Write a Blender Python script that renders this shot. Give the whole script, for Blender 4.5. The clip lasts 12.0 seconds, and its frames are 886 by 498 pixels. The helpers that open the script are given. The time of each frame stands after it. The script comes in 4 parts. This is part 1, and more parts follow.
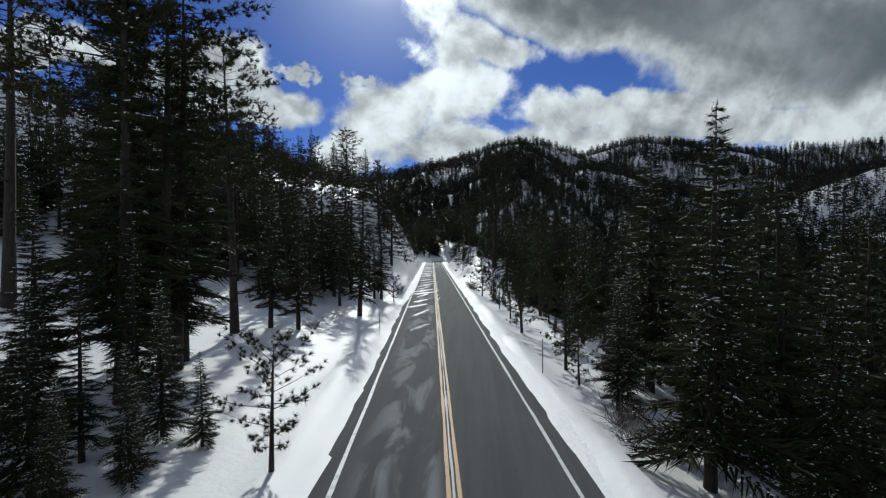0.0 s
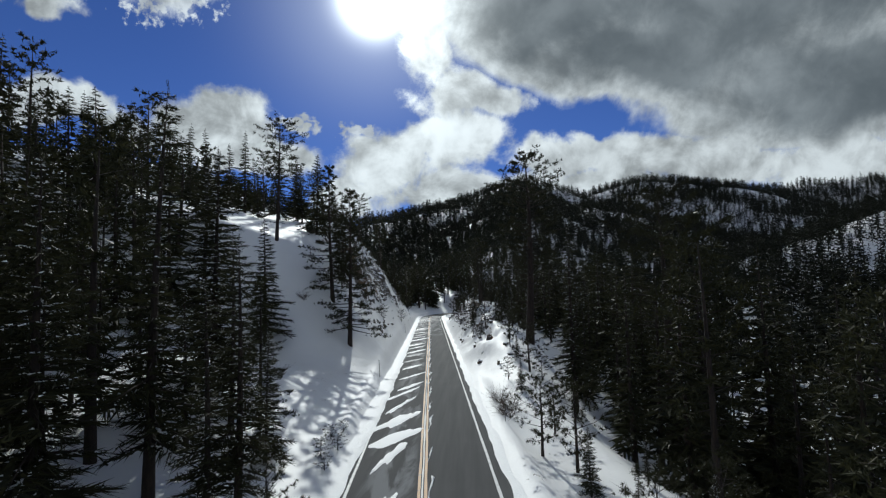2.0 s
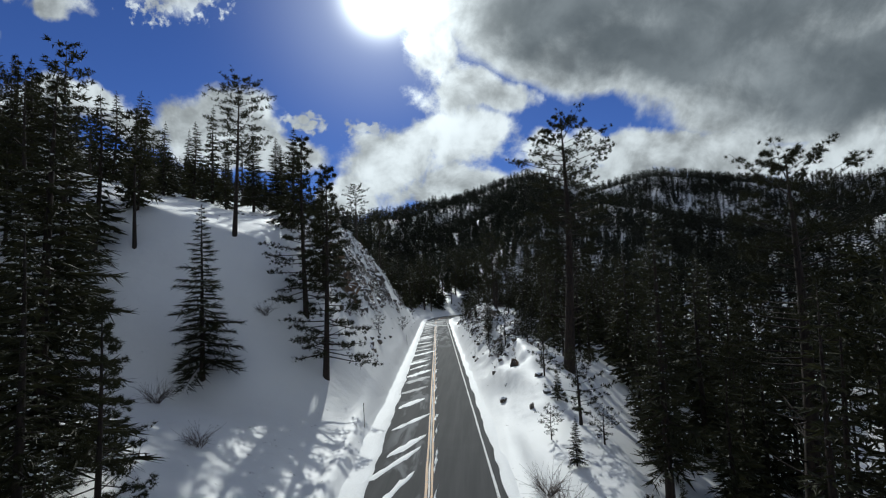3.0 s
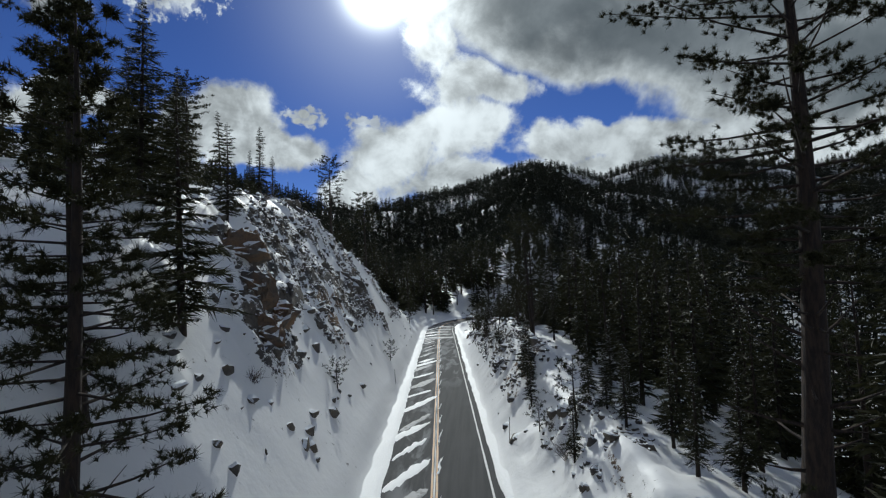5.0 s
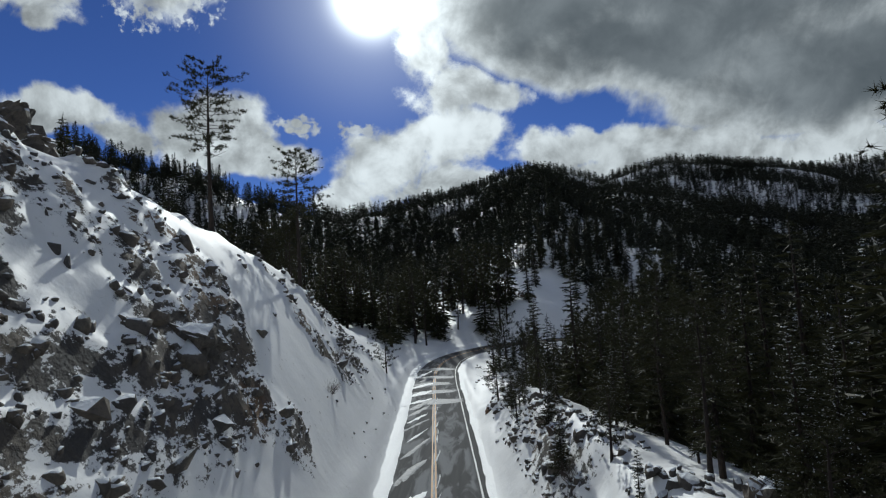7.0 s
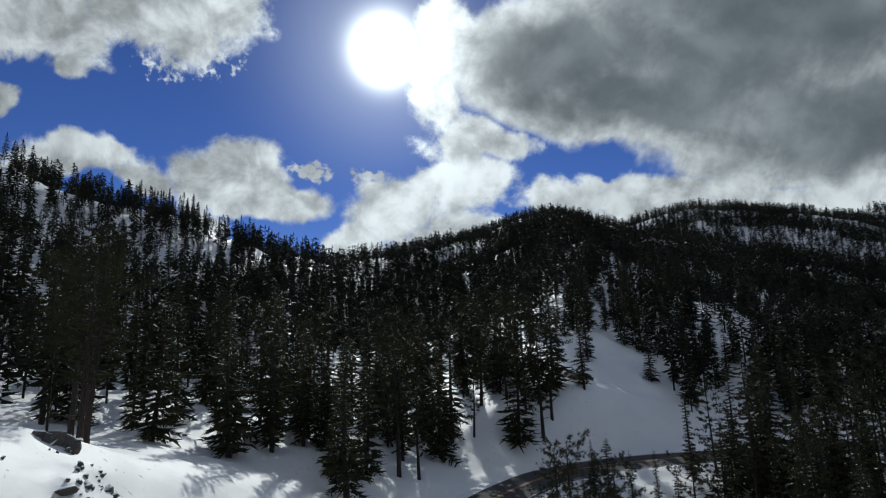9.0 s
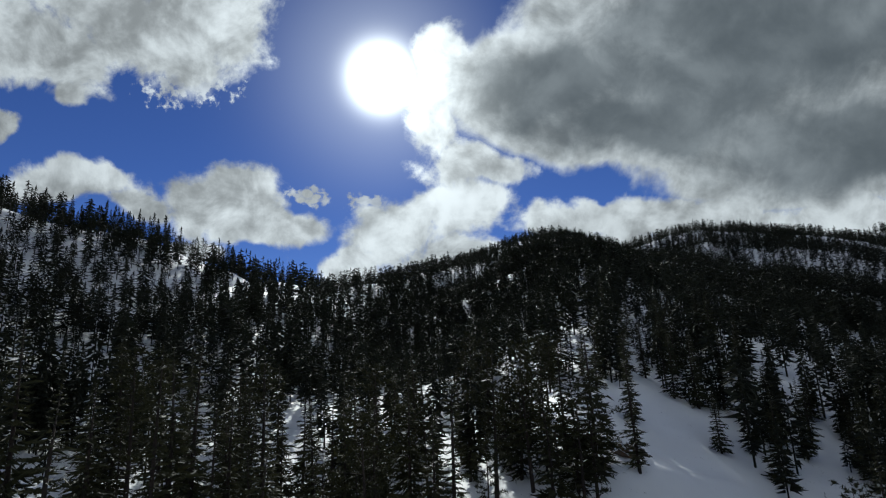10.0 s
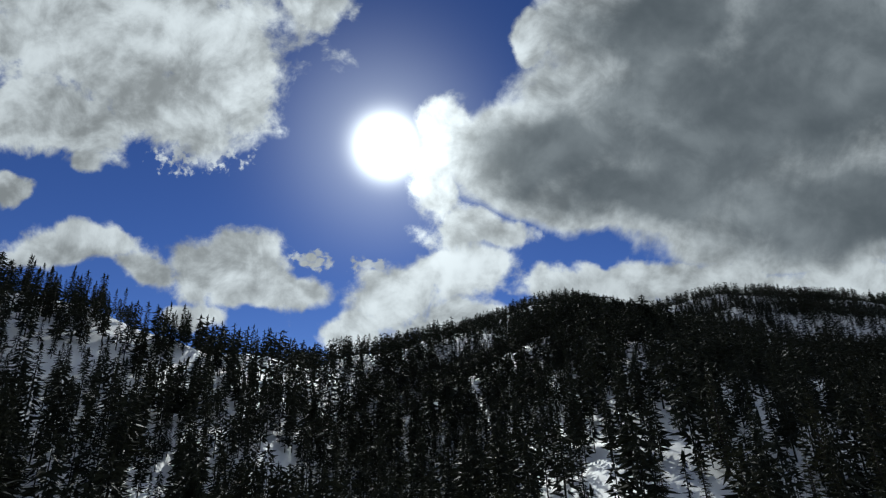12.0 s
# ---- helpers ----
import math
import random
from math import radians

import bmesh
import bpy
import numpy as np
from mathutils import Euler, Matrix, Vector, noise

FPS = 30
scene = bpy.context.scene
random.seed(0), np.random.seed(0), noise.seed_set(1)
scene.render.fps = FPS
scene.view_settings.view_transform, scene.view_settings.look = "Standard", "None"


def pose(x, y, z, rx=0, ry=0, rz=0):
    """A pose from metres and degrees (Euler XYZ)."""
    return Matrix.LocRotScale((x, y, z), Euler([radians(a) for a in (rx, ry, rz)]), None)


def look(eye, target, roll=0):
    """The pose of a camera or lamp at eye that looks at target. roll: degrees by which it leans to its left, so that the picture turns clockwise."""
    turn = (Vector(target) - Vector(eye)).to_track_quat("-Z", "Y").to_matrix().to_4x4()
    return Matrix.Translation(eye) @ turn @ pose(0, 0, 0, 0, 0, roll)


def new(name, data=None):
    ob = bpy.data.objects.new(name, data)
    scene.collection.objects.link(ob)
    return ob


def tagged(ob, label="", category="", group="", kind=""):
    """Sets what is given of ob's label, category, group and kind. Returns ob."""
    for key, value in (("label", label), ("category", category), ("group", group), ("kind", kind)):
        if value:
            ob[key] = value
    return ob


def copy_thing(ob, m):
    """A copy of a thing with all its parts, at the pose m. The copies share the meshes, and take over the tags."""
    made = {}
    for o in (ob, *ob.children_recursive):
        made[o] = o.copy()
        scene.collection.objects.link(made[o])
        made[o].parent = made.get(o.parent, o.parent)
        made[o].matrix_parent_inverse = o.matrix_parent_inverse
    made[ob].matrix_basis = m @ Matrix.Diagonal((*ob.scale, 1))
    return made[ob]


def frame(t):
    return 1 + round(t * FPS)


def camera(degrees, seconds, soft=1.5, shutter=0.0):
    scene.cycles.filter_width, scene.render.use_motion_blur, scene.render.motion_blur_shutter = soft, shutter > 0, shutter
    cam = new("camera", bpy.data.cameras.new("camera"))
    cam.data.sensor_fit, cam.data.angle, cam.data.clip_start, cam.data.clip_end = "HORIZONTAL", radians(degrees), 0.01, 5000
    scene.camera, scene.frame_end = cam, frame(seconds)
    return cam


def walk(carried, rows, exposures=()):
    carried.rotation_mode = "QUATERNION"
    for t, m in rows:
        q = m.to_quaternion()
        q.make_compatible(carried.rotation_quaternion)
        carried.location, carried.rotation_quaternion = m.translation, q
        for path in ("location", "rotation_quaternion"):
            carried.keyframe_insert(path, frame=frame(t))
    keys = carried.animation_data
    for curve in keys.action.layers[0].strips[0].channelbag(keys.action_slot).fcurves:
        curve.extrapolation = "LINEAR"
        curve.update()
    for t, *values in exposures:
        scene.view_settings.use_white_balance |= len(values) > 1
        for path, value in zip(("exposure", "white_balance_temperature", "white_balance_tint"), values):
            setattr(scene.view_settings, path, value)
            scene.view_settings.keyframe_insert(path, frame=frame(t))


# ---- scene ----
cam = camera(83.2, 12.0, soft=1.2)

PATH = [
    (0, (2.420, 5.721, 6.811), (1.925, 15.706, 6.771), -0.5),
    (0.5, (1.964, 17.110, 7.223), (1.474, 27.095, 7.323), -0.9),
    (1, (1.524, 28.706, 8.014), (1.124, 38.686, 8.454), -2.0),
    (1.5, (1.042, 39.302, 8.497), (0.587, 49.267, 9.247), -2.3),
    (2, (0.536, 47.875, 8.970), (0.081, 57.830, 9.815), -1.5),
    (2.5, (0.229, 54.851, 9.351), (-0.356, 64.796, 10.246), -1.0),
    (3, (-0.425, 62.765, 10.245), (-1.005, 72.715, 11.035), -1.7),
    (3.2, (-0.773, 65.750, 10.502), (-1.328, 75.705, 11.302), -1.7),
    (4.8, (-2.083, 88.568, 12.261), (-2.698, 98.528, 12.916), -2.6),
    (5, (-2.304, 91.517, 12.372), (-2.944, 101.477, 13.017), -2.6),
    (5.5, (-2.998, 99.396, 12.833), (-3.643, 109.361, 13.338), -2.5),
    (6, (-3.833, 109.760, 13.448), (-4.433, 119.735, 13.838), -2.9),
    (6.5, (-4.787, 122.173, 14.049), (-5.347, 132.143, 14.509), -3.2),
    (7, (-5.607, 136.012, 14.574), (-6.117, 145.967, 15.369), -3.2),
    (7.2, (-5.692, 140.839, 14.688), (-6.252, 150.779, 15.618), -3.0),
    (8.8, (-7.914, 179.576, 19.340), (-8.539, 189.436, 20.880), -2.2),
    (9, (-8.100, 184.600, 19.900), (-8.730, 194.430, 21.605), -2.1),
    (9.5, (-9.014, 196.735, 22.304), (-9.588, 206.540, 24.209), -2.3),
    (10, (-9.808, 208.854, 24.800), (-10.353, 218.604, 26.970), -2.5),
    (10.5, (-10.582, 220.434, 27.637), (-11.132, 230.084, 30.202), -2.2),
    (11, (-11.413, 232.667, 31.371), (-11.923, 242.187, 34.401), -2.2),
    (11.5, (-11.932, 244.202, 34.728), (-12.432, 253.667, 37.913), -2.3),
    (12, (-12.927, 255.396, 36.460), (-13.452, 264.791, 39.855), -2.4),
]
walk(cam, [(t, look(eye, target, roll)) for t, eye, target, roll in PATH],
     [(0, -0.18, 6000, 3), (3, -0.2, 6000, 3), (5, -0.28, 6000, 3), (7, -0.32, 6000, 3), (9, -0.22, 6000, 3), (12, -0.34, 6000, 3)])

# ---------------------------------------------------------------- world and sun
SUN = Vector((-0.1485, 0.8395, 0.5225)).normalized()

sun_data = bpy.data.lights.new("sun", "SUN")
sun_data.energy, sun_data.angle, sun_data.color = 2.95, radians(0.6), (1.0, 0.96, 0.89)
sun_lamp = new("sun", sun_data)
sun_lamp.matrix_world = look((0, 0, 300), Vector((0, 0, 300)) - SUN)


class Nodes:
    """Short forms for adding nodes to a tree."""

    def __init__(self, tree):
        self.tree = tree
        tree.nodes.clear()

    def add(self, kind, **sets):
        n = self.tree.nodes.new(kind)
        for key, value in sets.items():
            setattr(n, key, value)
        return n

    def put(self, socket, value):
        if isinstance(value, bpy.types.NodeSocket):
            self.tree.links.new(value, socket)
        else:
            socket.default_value = value

    def math(self, op, a, b=0.0, c=0.0, clamp=False):
        n = self.add("ShaderNodeMath", operation=op, use_clamp=clamp)
        for socket, value in zip(n.inputs, (a, b, c)):
            self.put(socket, value)
        return n.outputs[0]

    def vec(self, op, a, b=(0, 0, 0), c=(0, 0, 0), out=0):
        n = self.add("ShaderNodeVectorMath", operation=op)
        for socket, value in zip(n.inputs, (a, b, c)):
            self.put(socket, value)
        return n.outputs["Value"] if op in ("DOT_PRODUCT", "LENGTH") else n.outputs[out]

    def mix(self, f, a, b, blend="MIX"):
        n = self.add("ShaderNodeMix", data_type="RGBA", blend_type=blend)
        self.put(n.inputs[0], f)
        for socket, value in ((n.inputs[6], a), (n.inputs[7], b)):
            self.put(socket, (*value, 1) if isinstance(value, tuple) and len(value) == 3 else value)
        return n.outputs[2]

    def step(self, x, lo, hi, a=0.0, b=1.0):
        n = self.add("ShaderNodeMapRange", interpolation_type="SMOOTHSTEP")
        for socket, value in zip(n.inputs, (x, lo, hi, a, b)):
            self.put(socket, value)
        return n.outputs[0]

    def noise(self, at, scale, detail=4.0, rough=0.55, distort=0.0, out=0):
        n = self.add("ShaderNodeTexNoise")
        self.put(n.inputs["Vector"], at)
        self.put(n.inputs["Scale"], scale)
        self.put(n.inputs["Detail"], detail)
        self.put(n.inputs["Roughness"], rough)
        self.put(n.inputs["Distortion"], distort)
        return n.outputs[out]

    def join(self, x, y, z):
        n = self.add("ShaderNodeCombineXYZ")
        for socket, value in zip(n.inputs, (x, y, z)):
            self.put(socket, value)
        return n.outputs[0]


world = bpy.data.worlds.new("sky")
scene.world = world
world.use_nodes = True
W = Nodes(world.node_tree)
ray = W.add("ShaderNodeTexCoord").outputs["Generated"]
sky = W.add("ShaderNodeTexSky", sky_type="NISHITA", sun_disc=False)
sky.sun_elevation, sky.sun_rotation = math.asin(SUN.z), math.atan2(SUN.x, SUN.y)
sky.altitude, sky.air_density, sky.dust_density, sky.ozone_density = 2000.0, 1.0, 0.1, 2.0

# A chart of the southern sky: u to the right, v up, about an axis 20 degrees above the horizon.
AXIS_R, AXIS_U, AXIS_F = (0.99677, 0.06994, -0.03939), (0.06072, -0.33602, 0.93990), (-0.05250, 0.93925, 0.33918)
depth = W.math("MAXIMUM", W.vec("DOT_PRODUCT", ray, AXIS_F), 0.12)
chart = W.join(W.math("DIVIDE", W.vec("DOT_PRODUCT", ray, AXIS_R), depth),
               W.math("DIVIDE", W.vec("DOT_PRODUCT", ray, AXIS_U), depth), 0.0)
warp = W.vec("MULTIPLY_ADD", W.noise(chart, 5.0, 3.0, 0.5, out=1), (0.12, 0.12, 0), (-0.06, -0.06, 0))
bent = W.vec("ADD", chart, warp)

# Cloud masses on that chart: centre, half width, half height.
GREY_BANK = [(0.56, 0.26, 0.46, 0.27), (0.80, 0.40, 0.42, 0.32), (0.20, 0.19, 0.22, 0.13), (0.45, 0.46, 0.27, 0.16),
             (0.80, 0.07, 0.44, 0.14), (0.40, 0.12, 0.32, 0.10), (1.5, 0.4, 0.7, 0.5)]
BRIGHT_EDGE = [(0.015, 0.23, 0.075, 0.10), (-0.02, 0.13, 0.06, 0.08), (0.05, 0.04, 0.10, 0.06), (0.17, 0.42, 0.05, 0.06),
               (-0.10, -0.09, 0.14, 0.075), (0.04, -0.04, 0.12, 0.06), (0.10, 0.03, 0.09, 0.045), (0.31, -0.075, 0.17, 0.045),
               (0.60, -0.07, 0.24, 0.06), (0.85, -0.08, 0.26, 0.06), (-0.18, -0.155, 0.09, 0.045), (0.25, -0.15, 0.5, 0.05)]
LEFT_CLOUDS = [(-0.65, 0.45, 0.42, 0.22), (-0.42, 0.36, 0.11, 0.16), (-0.82, 0.28, 0.16, 0.08), (-0.52, 0.24, 0.09, 0.05),
               (-0.25, 0.50, 0.09, 0.05), (-0.705, 0.185, 0.04, 0.035), (-0.44, -0.035, 0.14, 0.078), (-0.34, -0.085, 0.16, 0.044),
               (-0.59, -0.03, 0.08, 0.05), (-0.75, 0.01, 0.18, 0.045), (-0.50, -0.125, 0.08, 0.03), (-0.288, -0.021, 0.016, 0.009), (-0.268, -0.008, 0.022, 0.014), (-0.250, -0.018, 0.018, 0.011), (-0.262, -0.025, 0.03, 0.007),
               (-0.86, 0.13, 0.06, 0.03), (-0.50, 0.27, 0.14, 0.10), (-0.74, 0.27, 0.2, 0.09), (-1.5, 0.3, 0.5, 0.2)]


def masses(rows):
    total = None
    for cu, cv, ru, rv in rows:
        off = W.vec("MULTIPLY_ADD", bent, (1 / ru, 1 / rv, 0), (-cu / ru, -cv / rv, 0))
        near = W.math("SUBTRACT", 1.0, W.vec("LENGTH", off))
        total = near if total is None else W.math("SMOOTH_MAX", total, near, 0.25)
    return total


billow = W.math("SUBTRACT", W.noise(chart, 7.0, 9.0, 0.62, 0.3), 0.5)
fine = W.math("SUBTRACT", W.noise(chart, 22.0, 8.0, 0.65, 0.2), 0.5)
ragged = W.math("ADD", W.math("MULTIPLY", billow, 1.7), W.math("MULTIPLY", fine, 0.5))
bank = W.math("ADD", masses(GREY_BANK), W.math("MULTIPLY", billow, 0.75))
bright = W.math("ADD", masses(BRIGHT_EDGE), ragged)
left = W.math("ADD", masses(LEFT_CLOUDS), ragged)
# Added clouds over the unseen rear sky; their cover sets the fill light.
behind = W.math("MULTIPLY", W.step(W.noise(ray, 2.2, 7.0, 0.58, 0.2), 0.42, 0.61), W.step(W.vec("DOT_PRODUCT", ray, AXIS_F), 0.62, 0.35))
wisp = W.math("ADD", masses([(-0.266, -0.014, 0.050, 0.026), (-0.155, -0.03, 0.05, 0.02), (-0.49, 0.19, 0.10, 0.035)]), W.math("MULTIPLY", W.math("SUBTRACT", W.noise(chart, 38.0, 6.0, 0.6), 0.54), 3.2))
behind = W.math("MAXIMUM", behind, W.math("MULTIPLY", W.step(wisp, 0.0, 0.5), 0.85))
cover = W.math("MAXIMUM", W.math("MAXIMUM", behind, W.step(bank, -0.05, 0.18)), W.math("MAXIMUM", W.step(bright, -0.05, 0.32), W.step(left, -0.02, 0.35)))
thick = W.math("MULTIPLY", W.step(bank, 0.04, 0.62), W.step(W.noise(chart, 2.6, 5.0, 0.5), 0.25, 0.72, 1.0, 0.72))
toward = W.math("MAXIMUM", W.vec("DOT_PRODUCT", ray, tuple(SUN)), 0.0)
sunward = W.vec("ADD", chart, (-0.010, 0.028, 0.0))
puff = W.math("SUBTRACT", W.noise(chart, 11.0, 7.0, 0.58, 0.3), W.noise(sunward, 11.0, 7.0, 0.58, 0.3))
swell = W.math("SUBTRACT", W.noise(chart, 4.0, 4.0, 0.5), W.noise(W.vec("ADD", chart, (-0.02, 0.07, 0.0)), 4.0, 4.0, 0.5))
shade = W.math("ADD", W.math("MULTIPLY", puff, 1.1), W.math("MULTIPLY", swell, 1.2))
lit = W.math("ADD", 0.58, W.math("ADD", W.math("MULTIPLY", W.math("POWER", toward, 14.0), 0.30), W.math("MULTIPLY", W.math("POWER", toward, 110.0), 0.8)))
lit = W.math("MULTIPLY", lit, W.step(shade, -0.35, 0.35, 0.50, 1.42))
white = W.vec("SCALE", W.join(0.97, 0.99, 1.0), (0, 0, 0))
W.put(white.node.inputs["Scale"], lit)
dull = W.vec("SCALE", W.join(0.87, 1.0, 1.12), (0, 0, 0))
W.put(dull.node.inputs["Scale"], W.step(W.math("ADD", W.noise(chart, 2.6, 3.5, 0.48), W.math("MULTIPLY", shade, 0.05)), 0.26, 0.72, 0.12, 0.165))
cloud = W.mix(thick, white, dull)
blue = W.vec("MULTIPLY", sky.outputs[0], (0.033, 0.041, 0.072))
heaven = W.mix(cover, blue, cloud)
glow = W.math("ADD", W.math("MULTIPLY", W.math("POWER", toward, 1000.0), 7.0),
              W.math("MULTIPLY", W.math("POWER", toward, 75.0), 0.42))
shine = W.vec("SCALE", W.join(1.0, 0.99, 0.93), (0, 0, 0))
W.put(shine.node.inputs["Scale"], glow)
back = W.add("ShaderNodeBackground")
W.put(back.inputs[0], W.vec("ADD", heaven, shine))
W.put(back.inputs[1], 1.0)
W.tree.links.new(back.outputs[0], W.add("ShaderNodeOutputWorld").inputs[0])


# ---------------------------------------------------------------- materials
def material(name, make):
    m = bpy.data.materials.new(name)
    m.use_nodes = True
    n = Nodes(m.node_tree)
    shader = n.add("ShaderNodeBsdfPrincipled")
    n.tree.links.new(shader.outputs[0], n.add("ShaderNodeOutputMaterial").inputs[0])
    make(n, shader.inputs)
    return m


def place_of(n):
    return n.add("ShaderNodeNewGeometry").outputs["Position"]


def bump(n, height, strength, distance):
    b = n.add("ShaderNodeBump")
    n.put(b.inputs["Strength"], strength)
    n.put(b.inputs["Distance"], distance)
    n.put(b.inputs["Height"], height)
    return b.outputs[0]


def random_of(n):
    return n.add("ShaderNodeObjectInfo").outputs["Random"]


def island_of(n):
    return n.add("ShaderNodeNewGeometry").outputs["Random Per Island"]


def upness(n):
    sep = n.add("ShaderNodeSeparateXYZ")
    n.put(sep.inputs[0], n.add("ShaderNodeNewGeometry").outputs["Normal"])
    return sep.outputs[2]


def snow_ground(n, s):
    at = place_of(n)
    c = n.mix(n.step(n.noise(at, 0.15, 4.0, 0.5), 0.3, 0.7), (0.82, 0.815, 0.80), (0.88, 0.875, 0.855))
    brush = n.math("MULTIPLY", n.step(n.noise(at, 1.7, 8.0, 0.72), 0.60, 0.70), n.step(n.noise(at, 0.11, 3.0, 0.5), 0.48, 0.64))
    c = n.mix(brush, c, (0.13, 0.11, 0.085))
    outcrops = n.add("ShaderNodeAttribute", attribute_name="bare_rock").outputs["Fac"]
    broken = n.math("MULTIPLY", n.math("SUBTRACT", n.noise(n.vec("MULTIPLY", at, (1.0, 1.0, 1.6)), 1.1, 9.0, 0.76), 0.5), 1.5)
    ragged_edge = n.math("ADD", n.math("MULTIPLY_ADD", outcrops, -0.38, upness(n)), broken)
    bare = n.step(ragged_edge, 0.16, 0.11)
    rock = n.mix(n.step(n.noise(at, 0.35, 5.0, 0.6), 0.35, 0.65), (0.060, 0.056, 0.052), (0.135, 0.112, 0.086))
    rock = n.mix(n.math("MULTIPLY", n.step(n.noise(at, 0.09, 3.0, 0.5), 0.52, 0.62), 0.8), rock, (0.20, 0.12, 0.062))
    rock = n.mix(n.step(n.noise(at, 3.5, 7.0, 0.7), 0.46, 0.72), rock, (0.045, 0.042, 0.040))
    n.put(s["Base Color"], n.mix(bare, c, rock))
    n.put(s["Roughness"], n.math("MULTIPLY_ADD", bare, 0.25, 0.6))
    relief = n.math("ADD", n.noise(at, 0.7, 6.0, 0.6), n.math("MULTIPLY", n.noise(at, 5.0, 4.0, 0.6), n.math("MULTIPLY_ADD", bare, 0.45, 0.05)))
    n.put(s["Normal"], bump(n, relief, n.math("MULTIPLY_ADD", bare, 0.55, 0.15), 0.5))


def snow_clean(n, s):
    at = place_of(n)
    n.put(s["Base Color"], n.mix(n.noise(at, 2.0, 3.0), (0.82, 0.82, 0.81), (0.88, 0.88, 0.87)))
    n.put(s["Roughness"], 0.6)
    n.put(s["Normal"], bump(n, n.noise(at, 5.0, 5.0, 0.6), 0.5, 0.12))


def snow_thin(n, s):
    at = place_of(n)
    gone = n.step(n.noise(at, 2.2, 7.0, 0.66), 0.50, 0.66)
    n.put(s["Base Color"], n.mix(gone, (0.25, 0.255, 0.26), (0.11, 0.11, 0.112)))
    n.put(s["Roughness"], 0.65)
    n.put(s["Normal"], bump(n, n.noise(at, 6.0, 5.0, 0.6), 0.4, 0.05))


def asphalt(n, s):
    at = place_of(n)
    lane = n.vec("MULTIPLY", at, (2.0, 0.08, 1.0))
    c = n.mix(n.step(n.noise(lane, 1.0, 5.0, 0.6), 0.3, 0.72), (0.042, 0.042, 0.043), (0.072, 0.071, 0.070))
    c = n.mix(n.math("MULTIPLY", n.step(n.noise(at, 0.22, 5.0, 0.6), 0.50, 0.75), 0.2), c, (0.11, 0.11, 0.11))
    sep = n.add("ShaderNodeSeparateXYZ")
    n.put(sep.inputs[0], at)
    side = n.math("SUBTRACT", sep.outputs[0], n.math("MULTIPLY_ADD", sep.outputs[1], -0.0725, 3.41))
    lane_l = n.math("MULTIPLY", n.step(side, -3.3, -2.2), n.step(side, -0.2, -0.6))
    snowy_reach = n.math("MULTIPLY", n.step(sep.outputs[1], 146.0, 162.0), n.step(n.math("ABSOLUTE", side), 3.5, 2.9))
    film_at = n.vec("MULTIPLY", at, (0.75, 0.16, 1.0))
    film = n.step(n.noise(film_at, 1.0, 6.0, 0.55, 0.6), 0.47, 0.60)
    film = n.math("MULTIPLY", film, n.math("MAXIMUM", lane_l, snowy_reach))
    c = n.mix(n.math("MULTIPLY", film, 0.85), c, (0.25, 0.255, 0.26))
    c = n.mix(n.math("MULTIPLY", n.noise(at, 60.0, 2.0), 0.4), c, (0.11, 0.11, 0.11))
    n.put(s["Base Color"], c)
    n.put(s["Roughness"], 0.88)
    n.put(s["Specular IOR Level"], 0.25)
    n.put(s["Normal"], bump(n, n.noise(at, 45.0, 3.0, 0.6), 0.25, 0.01))


def paint(colour):
    def make(n, s):
        at = place_of(n)
        worn = n.step(n.noise(at, 3.0, 7.0, 0.7), 0.52, 0.70)
        n.put(s["Base Color"], n.mix(worn, colour, (0.12, 0.12, 0.12)))
        n.put(s["Roughness"], 0.6)
    return make


def rock(tint):
    def make(n, s):
        at = place_of(n)
        c = n.mix(n.step(n.noise(at, 0.5, 5.0, 0.6), 0.35, 0.65), (0.085, 0.078, 0.072), tint)
        c = n.mix(n.step(n.noise(at, 4.0, 6.0, 0.7), 0.4, 0.75), c, (0.06, 0.055, 0.05))
        snowy = n.step(n.math("ADD", upness(n), n.math("MULTIPLY", n.math("SUBTRACT", n.noise(at, 2.2, 5.0, 0.65), 0.5), 0.8)), 0.60, 0.68)
        n.put(s["Base Color"], n.mix(snowy, c, (0.83, 0.85, 0.87)))
        n.put(s["Roughness"], 0.82)
        n.put(s["Normal"], bump(n, n.noise(at, 3.0, 8.0, 0.65), 0.8, 0.25))
    return make


def bark(n, s):
    at = n.vec("MULTIPLY", place_of(n), (1.0, 1.0, 0.22))
    plates = n.noise(at, 9.0, 6.0, 0.65)
    c = n.mix(n.step(plates, 0.38, 0.62), (0.016, 0.011, 0.009), (0.048, 0.030, 0.020))
    n.put(s["Base Color"], n.mix(n.math("MULTIPLY", random_of(n), 0.5), c, (0.027, 0.022, 0.018)))
    n.put(s["Roughness"], 0.9)
    n.put(s["Normal"], bump(n, plates, 0.8, 0.06))


